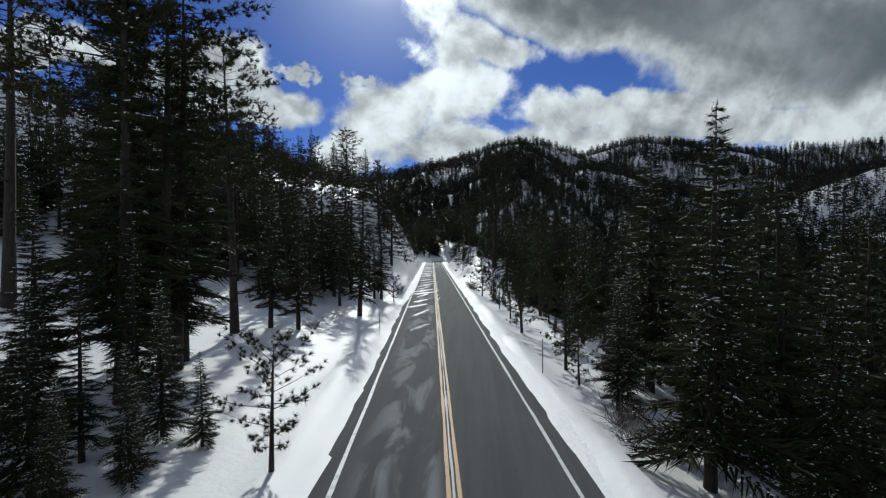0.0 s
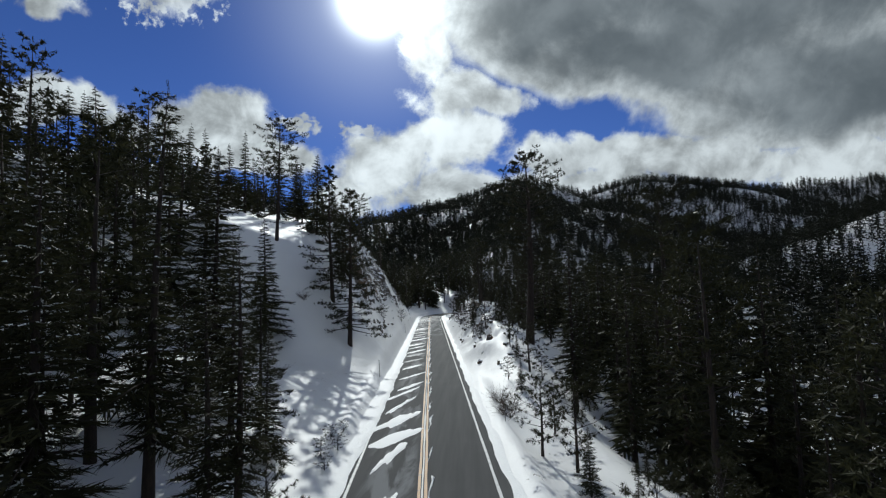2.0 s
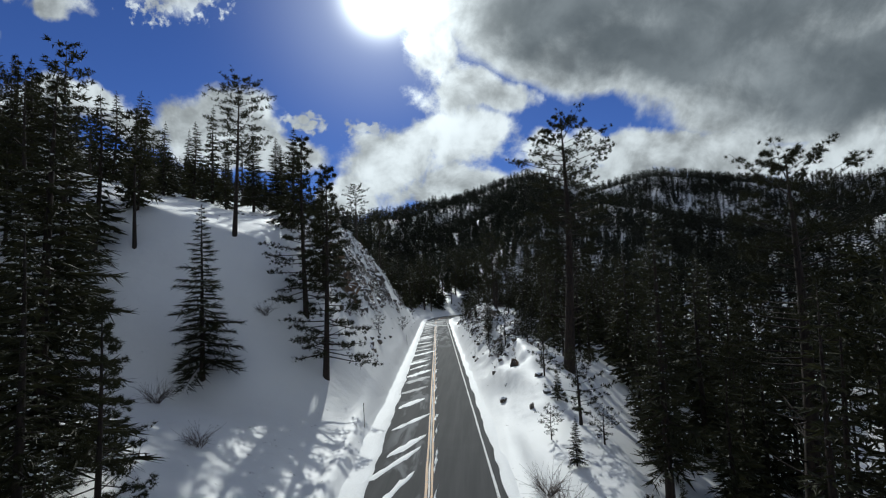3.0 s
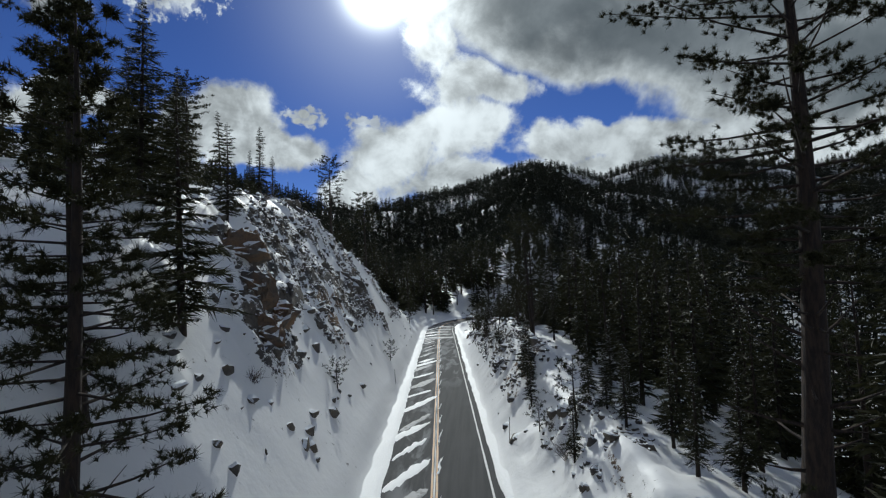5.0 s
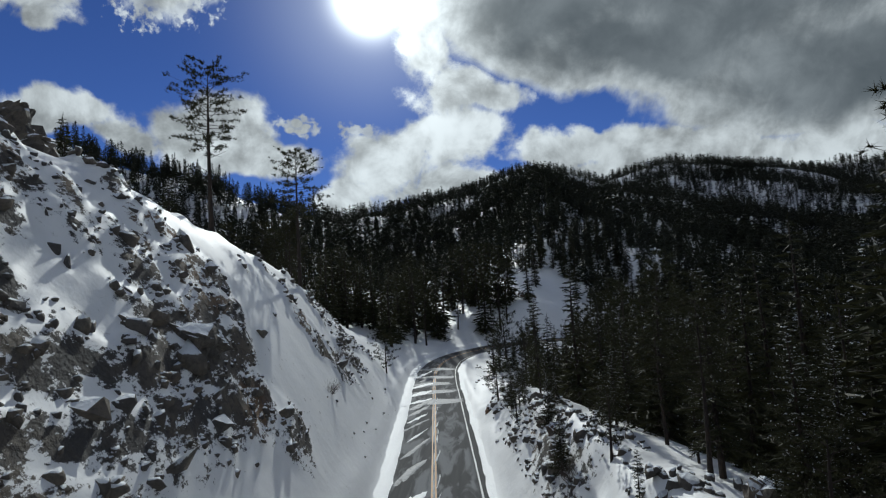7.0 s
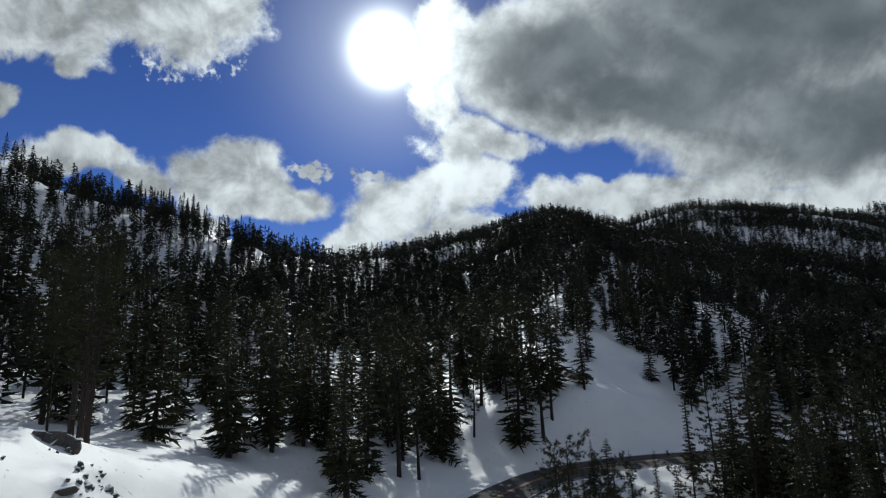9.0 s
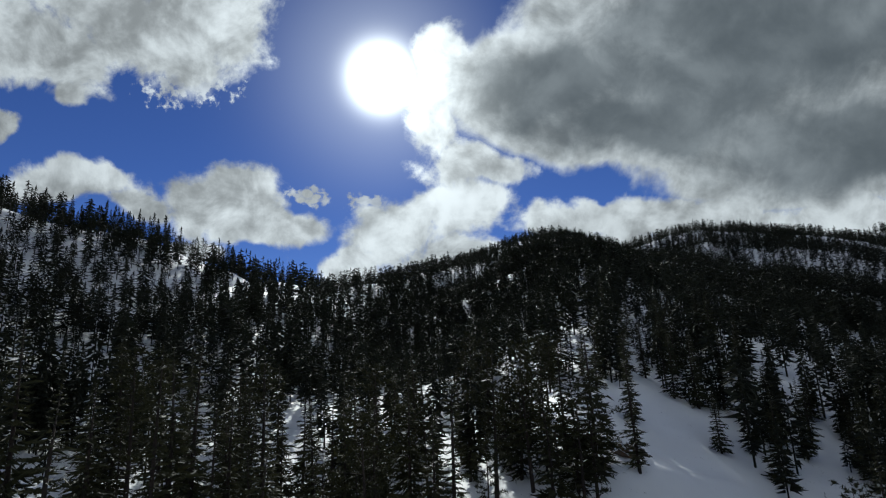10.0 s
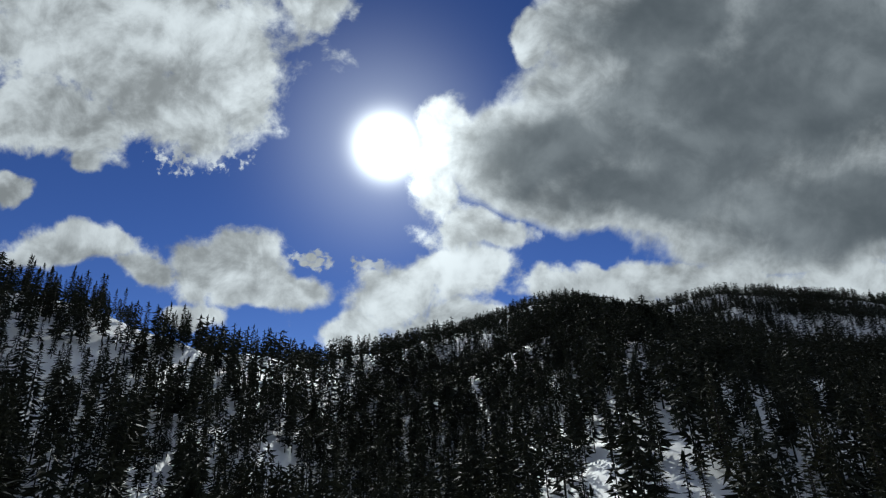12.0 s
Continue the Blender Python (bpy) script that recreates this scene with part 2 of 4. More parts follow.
def needles(tone):
    def make(n, s):
        c = n.mix(random_of(n), tuple(0.75 * v for v in tone), tuple(1.25 * v for v in tone))
        c = n.mix(n.math("MULTIPLY", island_of(n), 0.75), c, (tone[0] * 1.9, tone[1] * 1.6, tone[2] * 1.1))
        n.put(s["Base Color"], c)
        n.put(s["Roughness"], 0.55)
        n.put(s["Specular IOR Level"], 0.12)
        through_light = n.add("ShaderNodeBsdfTranslucent")
        n.put(through_light.inputs[0], c)
        both = n.add("ShaderNodeMixShader")
        n.put(both.inputs[0], 0.2)
        n.put(both.inputs[1], s["Base Color"].node.outputs[0])
        n.put(both.inputs[2], through_light.outputs[0])
        out = next(k for k in n.tree.nodes if k.bl_idname == "ShaderNodeOutputMaterial")
        n.put(out.inputs[0], both.outputs[0])
    return make


M_GROUND = material("snow_covered_ground", snow_ground)
M_SNOW = material("packed_snow", snow_clean)
M_THIN = material("wind_blown_snow", snow_thin)
M_ROAD = material("asphalt", asphalt)
M_WHITE = material("white_road_paint", paint((0.62, 0.62, 0.60)))
M_YELLOW = material("yellow_road_paint", paint((0.42, 0.175, 0.012)))
M_TAR = material("tar_seal", lambda n, s: (n.put(s["Base Color"], n.mix(n.noise(place_of(n), 4.0), (0.015, 0.015, 0.016), (0.03, 0.03, 0.03))), n.put(s["Roughness"], 0.5)))
M_ROCK = material("grey_rock", rock((0.17, 0.14, 0.105)))
M_OCHRE = material("ochre_rock", rock((0.22, 0.125, 0.062)))
M_BARK = material("pine_bark", bark)
M_PINE = material("pine_needles", needles((0.029, 0.032, 0.017)))
M_FIR = material("fir_needles", needles((0.029, 0.032, 0.018)))
M_WOODS = material("distant_needles", needles((0.015, 0.018, 0.013)))
M_STICK = material("dead_wood", lambda n, s: (n.put(s["Base Color"], n.mix(n.noise(place_of(n), 8.0), (0.06, 0.045, 0.035), (0.15, 0.12, 0.10))), n.put(s["Roughness"], 0.85)))
M_STEEL = material("weathered_steel", lambda n, s: (n.put(s["Base Color"], n.mix(n.noise(place_of(n), 20.0), (0.16, 0.14, 0.12), (0.3, 0.28, 0.26))), n.put(s["Metallic"], 0.4), n.put(s["Roughness"], 0.6)))


# ---------------------------------------------------------------- mesh helpers
def mesh_of(name, verts, faces, mat, smooth=False):
    """A mesh from arrays of points and of faces (all triangles, all quads, or a mixed list)."""
    me = bpy.data.meshes.new(name)
    verts = np.asarray(verts, np.float32).reshape(-1, 3)
    if isinstance(faces, np.ndarray):
        sides = np.full(len(faces), faces.shape[1], np.int32)
        loops = faces.ravel().astype(np.int32)
    else:
        sides = np.array([len(f) for f in faces], np.int32)
        loops = np.array([i for f in faces for i in f], np.int32)
    me.vertices.add(len(verts))
    me.vertices.foreach_set("co", verts.ravel())
    me.loops.add(len(loops))
    me.loops.foreach_set("vertex_index", loops)
    me.polygons.add(len(sides))
    me.polygons.foreach_set("loop_start", np.concatenate([[0], np.cumsum(sides)[:-1]]).astype(np.int32))
    me.update(calc_edges=True)
    me.materials.append(mat)
    if smooth:
        me.shade_smooth()
    return me


def under(name, me, parent, label=""):
    ob = new(name, me)
    ob.parent = parent
    return tagged(ob, label) if label else ob


class Soup:
    """Collects vertices and faces."""

    def __init__(self):
        self.v, self.f, self.n = [], [], 0

    def add(self, verts, faces):
        verts = np.asarray(verts, float)
        self.v.append(verts)
        self.f.extend([tuple(int(i) + self.n for i in f) for f in faces])
        self.n += len(verts)

    def tube(self, points, radii, sides):
        pts = [Vector(p) for p in points]
        rings = []
        for i, p in enumerate(pts):
            d = (pts[min(i + 1, len(pts) - 1)] - pts[max(i - 1, 0)]).normalized()
            a = d.orthogonal().normalized() if abs(d.z) < 0.9 else d.cross(Vector((0, 1, 0))).normalized()
            b = d.cross(a)
            rings += [p + (a * math.cos(2 * math.pi * k / sides) + b * math.sin(2 * math.pi * k / sides)) * radii[i] for k in range(sides)]
        faces = []
        for i in range(len(pts) - 1):
            for k in range(sides):
                q = (k + 1) % sides
                faces.append((i * sides + k, i * sides + q, (i + 1) * sides + q, (i + 1) * sides + k))
        faces.append(tuple(range((len(pts) - 1) * sides, len(pts) * sides)))
        self.add([tuple(r) for r in rings], faces)

    def mesh(self, name, mat, smooth=False):
        return mesh_of(name, np.concatenate(self.v) if self.v else [], self.f, mat, smooth)


def wave(x, y, scale, seed=0):
    """Smooth value noise between -1 and 1, on arrays."""
    x, y = np.asarray(x, float) / scale, np.asarray(y, float) / scale
    ix, iy = np.floor(x), np.floor(y)
    fx, fy = x - ix, y - iy
    fx, fy = fx * fx * (3 - 2 * fx), fy * fy * (3 - 2 * fy)

    def cell(a, b):
        h = np.sin(a * 127.1 + b * 311.7 + seed * 74.7) * 43758.5453
        return (h - np.floor(h)) * 2 - 1

    top = cell(ix, iy) * (1 - fx) + cell(ix + 1, iy) * fx
    low = cell(ix, iy + 1) * (1 - fx) + cell(ix + 1, iy + 1) * fx
    return top * (1 - fy) + low * fy


# ---------------------------------------------------------------- the plan: road line and lie of the land
# the lie of the land
BEND = [(3.41 - 0.0725 * y, y) for y in (-120, -60, 0, 60, 120, 170, 205, 216)] + [
    (-12.6, 229), (-11.0, 241), (-6.0, 252), (2.5, 261), (13, 266), (26, 269), (45, 272), (80, 279), (140, 292), (220, 300)]


def smooth_line(points, step):
    out = []
    pts = np.array(points, float)
    for i in range(1, len(pts) - 2):
        a, b, c, d = pts[i - 1:i + 3]
        n = max(2, int(np.hypot(*(c - b)) / step))
        for k in range(n):
            t = k / n
            out.append(b + t * (c - a) * 0.5 + t * t * (a - 2.5 * b + 2 * c - 0.5 * d) + t ** 3 * (-0.5 * a + 1.5 * b - 1.5 * c + 0.5 * d))
    return np.array(out)


LINE = smooth_line(BEND, 1.5)
RUN = np.concatenate([[0], np.cumsum(np.hypot(*np.diff(LINE, axis=0).T))])
RUN = RUN + LINE[0, 1]


def road_frame(x, y):
    """Way along the road and distance to its right, for arrays of places."""
    x, y = np.asarray(x, float).ravel(), np.asarray(y, float).ravel()
    s, u = np.empty_like(x), np.empty_like(x)
    d = np.gradient(LINE, axis=0)
    d /= np.linalg.norm(d, axis=1)[:, None]
    for lo in range(0, len(x), 20000):
        px, py = x[lo:lo + 20000, None], y[lo:lo + 20000, None]
        dist = (px - LINE[None, :, 0]) ** 2 + (py - LINE[None, :, 1]) ** 2
        k = dist.argmin(1)
        ex, ey = px[:, 0] - LINE[k, 0], py[:, 0] - LINE[k, 1]
        along = ex * d[k, 0] + ey * d[k, 1]
        side = ex * d[k, 1] - ey * d[k, 0]
        s[lo:lo + 20000] = RUN[k] + along
        u[lo:lo + 20000] = np.where(side >= 0, 1, -1) * np.sqrt(np.maximum(dist[np.arange(len(k)), k] - np.where(abs(along) < 3, along ** 2, 0), 0))
    return s, u


# Along the road: slope of the left bank, its height, slope of the land above it, height of the right-hand mound.
STATIONS = (-100, 20, 60, 84, 98, 105, 111, 122, 135, 150, 168, 185, 200, 214, 226, 240, 256, 400)
BANK_SLOPE = (0.12, 0.12, 0.16, 0.25, 0.34, 0.85, 1.50, 1.55, 1.62, 1.72, 1.80, 1.60, 1.3, 1.05, 0.8, 0.5, 0.4, 0.3)
BANK_TOP = (1.5, 1.5, 2.5, 4.2, 6.0, 10.5, 15.5, 18.0, 20.5, 22.5, 22.0, 19.5, 17, 15.5, 12.5, 6.0, 3.0, 0.5)
ABOVE = (0.10, 0.12, 0.28, 0.36, 0.40, 0.36, 0.32, 0.28, 0.25, 0.20, 0.10, -0.02, -0.06, -0.06, 0.0, 0.18, 0.14, 0.1)
MOUND = (-1.0, -1.0, -0.8, -0.3, 1.4, 2.7, 3.6, 3.8, 5.2, 6.9, 6.2, 4.0, 2.0, 0.5, -0.5, -1.0, -1.0, -1.0)

RIDGES = [  # crest lines of the mountains, with the fall and bluntness of their flanks
    (0.50, 8, [(6, 292, 13), (40, 382, 42), (60, 560, 98), (105, 950, 194)]),
    (0.45, 40, [(105, 950, 194), (-30, 780, 130), (-105, 648, 91), (-125, 600, 80)]),
    (0.50, 8, [(-95, 335, 20), (-126, 355, 38), (-195, 428, 89)]),
    (0.56, 25, [(-125, 600, 79), (-160, 510, 80), (-195, 428, 90), (-260, 390, 112), (-420, 340, 138)]),
    (0.45, 40, [(105, 950, 194), (190, 930, 148), (330, 1000, 205), (420, 1010, 200), (500, 1030, 184), (640, 1060, 192), (850, 1100, 222), (1800, 1200, 300)]),
    (0.45, 20, [(700, 520, 150), (420, 480, 84), (230, 420, 34), (120, 370, 6)]),
    (0.40, 20, [(190, 930, 148), (170, 700, 110), (120, 480, 48)]),
]


def outcrop(x, y):
    """Where bare rock breaks through the snow of the banks: above zero."""
    return 0.8 * wave(x + 0.5 * y, y - 0.4 * x, 7.5, 31) + 0.75 * wave(x, y, 3.0, 32) + 0.45 * wave(x, y, 1.5, 33) - 0.04


def rock_mask(x, y, s, u):
    """0 on smooth snow, 1 where the rock of the cut and of the roadside mound stands out."""
    v = np.abs(u)
    slope, mound = np.interp(s, STATIONS, BANK_SLOPE), np.interp(s, STATIONS, MOUND)
    low = 3.2 + 1.6 * wave(x, y, 11, 51) + 1.2 * np.clip((150 - s) / 30, 0, 1)
    bank = np.clip((slope - 0.9) / 0.3, 0, 1) * (u < 0) * np.clip((v - 4.3 - low) / 1.2, 0, 1) * np.clip((np.interp(s, (120, 150), (17, 24)) - v) / 4, 0, 1)
    hump = np.clip((mound - 1.5) / 2, 0, 1) * (u > 0) * np.clip((v - 5.3) / 1.5, 0, 1) * np.clip((13 - v) / 4, 0, 1)
    return (bank + hump) * np.clip((outcrop(x, y) + np.where(u > 0, 0.4, np.interp(s, (126, 140), (0.12, 0.0)))) / 0.35, 0, 1)


def height(x, y, rough=True):
    shape = np.shape(x)
    x, y = np.asarray(x, float).ravel(), np.asarray(y, float).ravel()
    s, u = road_frame(x, y)
    v = np.abs(u)
    slope, top = np.interp(s, STATIONS, BANK_SLOPE), np.interp(s, STATIONS, BANK_TOP)
    above, mound = np.interp(s, STATIONS, ABOVE), np.interp(s, STATIONS, MOUND)
    d = np.maximum(v - 4.3, 0) + wave(x, y, 9, 3) * 0.8 * np.clip((v - 6) / 6, 0, 1)
    rise = slope * np.maximum(d, 0)
    plateau = top + above * np.clip(d - top / slope, 0, 90)
    soft = 1.6 + 0 * rise
    plateau = np.maximum(plateau, 0.3)
    left = -soft * np.logaddexp(-rise / soft, -plateau / soft) + soft * np.logaddexp(0, -plateau / soft)
    # the mound on the right, then the fall into the valley
    hump = mound * np.clip((v - 4.6) / 4.2, 0, 1) ** 1.2
    fall = np.minimum(0.50 * np.maximum(v - 10.5 - 0.4 * np.maximum(mound, 0), 0), 16 + 0.02 * v)
    right = hump - fall
    land = np.where(u < 0, left, right)
    berm = 0.42 * np.exp(-((v - 5.2) / 0.55) ** 2) * (0.75 + 0.5 * wave(x, y, 5, 8))
    land = land + np.where(v > 3.9, berm, 0)
    hills = np.full_like(x, -40.0)
    for flank, blunt, crest in RIDGES:
        for (ax, ay, az), (bx, by, bz) in zip(crest, crest[1:]):
            ex, ey = bx - ax, by - ay
            t = np.clip(((x - ax) * ex + (y - ay) * ey) / (ex * ex + ey * ey), 0, 1)
            away = np.hypot(x - ax - t * ex, y - ay - t * ey)
            bend = 1 + 0.10 * wave(x, y, 70, 5)
            hills = np.maximum(hills, az + t * (bz - az) - flank * bend * (np.hypot(away, blunt) - blunt))
    hills = np.maximum(hills, np.minimum(0.16 * (y - 285), 60) - 0.02 * np.abs(x))
    k = 2.5
    wild = k * np.logaddexp(land / k, hills / k)
    far = np.clip((v - 7) / 8, 0, 1)
    z = land + (wild - land) * far
    if rough:
        z = z + far * (1.0 * wave(x, y, 17, 1) + 0.35 * wave(x, y, 6, 2))
        out = np.clip((v - 40) / 60, 0, 1)
        z = z + out * (5 * wave(x, y, 55, 6) + 2.2 * wave(x, y, 23, 7))
        # broken, ledged rock of the cut: steep risers, flatter treads that hold the snow
        patchy = rock_mask(x, y, s, u)
        tier = (z + 1.5 * wave(x, y, 8, 41) + 0.7 * wave(x, y, 3.1, 42) + 0.10 * s) / 2.2
        part_up = tier - np.floor(tier)
        ledge = np.where(part_up < 0.6, 0.35 * part_up, 0.21 + 1.975 * (part_up - 0.6)) - part_up + 0.16
        crag = 1 - 2 * np.abs(wave(x + 0.6 * y, y - 0.3 * x, 4.2, 11))
        split = 1 - 2 * np.abs(wave(x - 0.5 * y, y + 0.6 * x, 1.7, 12))
        z = z + patchy * (0.75 + 2.2 * ledge + 0.6 * crag + 0.5 * split) * np.where(u < 0, np.interp(s, (126, 142), (1.0, 0.6)), 0.6)
        z = z + np.clip((v - 5) / 3, 0, 1) * 0.10 * wave(x, y, 2.1, 14)
    return np.where((u > -3.85) & (u < 4.1), -0.06, z).reshape(shape)


def ground_at(x, y):
    return float(height(np.array([x]), np.array([y]))[0])


# ---------------------------------------------------------------- ground
def spaced(parts):
    out = [parts[0][0]]
    for _, end, step, grow in parts:
        while out[-1] < end - 1e-6:
            out.append(min(out[-1] + step, end))
            step *= grow
    return np.array(out)


right_x = spaced([(18, 60, 1.2, 1.05), (60, 900, 3.5, 1.05), (900, 4200, 60, 1.2)])
left_x = -spaced([(38, 90, 1.2, 1.06), (90, 900, 4, 1.06), (900, 4200, 60, 1.2)])[::-1]
gx = np.concatenate([left_x, np.concatenate([np.arange(-37.5, -30, 0.75), np.arange(-30, -7, 0.33), np.arange(-7, 18, 0.55)]), right_x])
far_y = spaced([(300, 470, 2.6, 1.006), (470, 1300, 5.0, 1.03), (1300, 4200, 60, 1.2)])
back_y = -spaced([(0, 120, 3, 1.06), (120, 3000, 20, 1.25)])[::-1]
gy = np.concatenate([back_y, np.concatenate([np.arange(0.8, 110, 1.1), np.arange(110, 200, 0.42), np.arange(200, 215, 0.7), np.arange(215, 232, 0.9)]), np.arange(232, 300, 1.2), far_y])
GX, GY = np.meshgrid(gx, gy)
GZ = height(GX, GY)
nx, ny = len(gx), len(gy)
idx = np.arange(nx * ny).reshape(ny, nx)
quads = np.stack([idx[:-1, :-1], idx[:-1, 1:], idx[1:, 1:], idx[1:, :-1]], -1).reshape(-1, 4)
ground = new("ground", mesh_of("ground", np.stack([GX, GY, GZ], -1).reshape(-1, 3), quads, M_GROUND, True))
way_on, way_off = road_frame(GX, GY)
ground.data.attributes.new("bare_rock", "FLOAT", "POINT").data.foreach_set("value", rock_mask(GX.ravel(), GY.ravel(), way_on, way_off).astype(np.float32))
tagged(ground, "snow-covered mountain ground with bare rock showing on steep faces", "ground", kind="structure")


def strip(run0, run1, left, right, z, step=1.5, wob=0.0, seed=0):
    """A band along the road between two offsets from its middle."""
    s = np.arange(run0, run1 + 1e-6, step)
    cx, cy = np.interp(s, RUN, LINE[:, 0]), np.interp(s, RUN, LINE[:, 1])
    dx, dy = np.gradient(cx), np.gradient(cy)
    n = np.hypot(dx, dy)
    px, py = dy / n, -dx / n
    jog_l = wob * (wave(s, s * 0 + seed, 2.3) + 0.5 * wave(s, s * 0 + seed, 0.7))
    jog_r = wob * (wave(s, s * 0 + seed + 40, 2.3) + 0.5 * wave(s, s * 0 + seed + 40, 0.7))
    a = np.stack([cx + px * (left + jog_l), cy + py * (left + jog_l), 0 * s + z], -1)
    b = np.stack([cx + px * (right + jog_r), cy + py * (right + jog_r), 0 * s + z], -1)
    v = np.stack([a, b], 1).reshape(-1, 3)
    k = np.arange(len(s) - 1) * 2
    return v, np.stack([k, k + 1, k + 3, k + 2], -1)


road = new("road", mesh_of("road", *strip(-55, RUN[-1] - 2, -3.95, 4.2, 0.0, 1.0, 0.10), M_ROAD))
tagged(road, "two-lane asphalt mountain road with snow along both edges", "road", kind="structure")
for name, at, width, mat, label in (("edge_line", -3.45, 0.13, M_WHITE, "worn white painted edge line"),
                                    ("edge_line", 3.45, 0.13, M_WHITE, "worn white painted edge line"),
                                    ("center_line", -0.15, 0.12, M_YELLOW, "yellow painted line of the double center line"),
                                    ("center_line", 0.15, 0.12, M_YELLOW, "yellow painted line of the double center line"),
                                    ("tar_seam", 0.0, 0.07, M_TAR, "black tar seam between the center lines")):
    under(name, mesh_of(name, *strip(-55, RUN[-1] - 2, at - width / 2, at + width / 2, 0.005, 1.0, 0.02 if mat is not M_TAR else 0.03, int(at * 10)), mat), road, label)


def shoulder(run0, run1, profile):
    """Ploughed snow along one edge of the road; profile gives offset, height and raggedness from road to bank."""
    s = np.arange(run0, run1, 0.7)
    cx, cy = np.interp(s, RUN, LINE[:, 0]), np.interp(s, RUN, LINE[:, 1])
    dx, dy = np.gradient(cx), np.gradient(cy)
    n = np.hypot(dx, dy)
    rows = []
    for k, (off, z, rag) in enumerate(profile):
        o = off - (0.75 * np.clip((88 - s) / 22, 0, 1) if off < 0 else 0) + rag * (wave(s, s * 0 + 3, 3.1) + 0.6 * wave(s, s * 0 + k, 1.1))
        rows.append(np.stack([cx + dy / n * o, cy - dx / n * o, z * (1 + 0.4 * wave(s, s * 0 + 9 + k, 2.0))], -1))
    v = np.stack(rows, 1).reshape(-1, 3)
    w = len(profile)
    f = np.array([(i * w + k, i * w + k + 1, (i + 1) * w + k + 1, (i + 1) * w + k) for i in range(len(s) - 1) for k in range(w - 1)])
    ob = new("snow_bank", mesh_of("snow_bank", v, f[:, ::-1] if profile[0][0] < 0 else f, M_SNOW, True))
    return tagged(ob, "ploughed white snow lying along the road edge", "snow bank", kind="structure")


shoulder(64, RUN[-1] - 4, ((-3.15, 0.008, 0.10), (-3.35, 0.06, 0.10), (-3.7, 0.10, 0.08), (-4.1, 0.13, 0.05), (-4.9, 0.16, 0.02)))
shoulder(-50, RUN[-1] - 4, ((3.95, 0.008, 0.10), (4.1, 0.06, 0.10), (4.4, 0.10, 0.06), (4.9, 0.14, 0.02)))

# ---------------------------------------------------------------- trees
rng = np.random.default_rng(7)


def blades(centres, axes, count, size, spread, width=0.24, flat=0.0):
    """Sprays of pointed needle blades about each centre: points and triangles."""
    n = len(centres)
    c = np.repeat(centres, count, 0)
    d = rng.normal(size=(n * count, 3)) * spread + np.repeat(axes, count, 0)
    d[:, 2] *= 1 - flat
    d /= np.linalg.norm(d, axis=1)[:, None] + 1e-9
    side = np.cross(d, rng.normal(size=d.shape))
    side /= np.linalg.norm(side, axis=1)[:, None] + 1e-9
    length = np.repeat(np.broadcast_to(np.asarray(size, float), (n,)), count)[:, None] * rng.uniform(0.6, 1.2, (n * count, 1))
    start = c - d * length * 0.25
    v = np.stack([start + side * length * width * 0.5, start - side * length * width * 0.5, c + d * length], 1).reshape(-1, 3)
    return v, np.arange(len(v)).reshape(-1, 3)


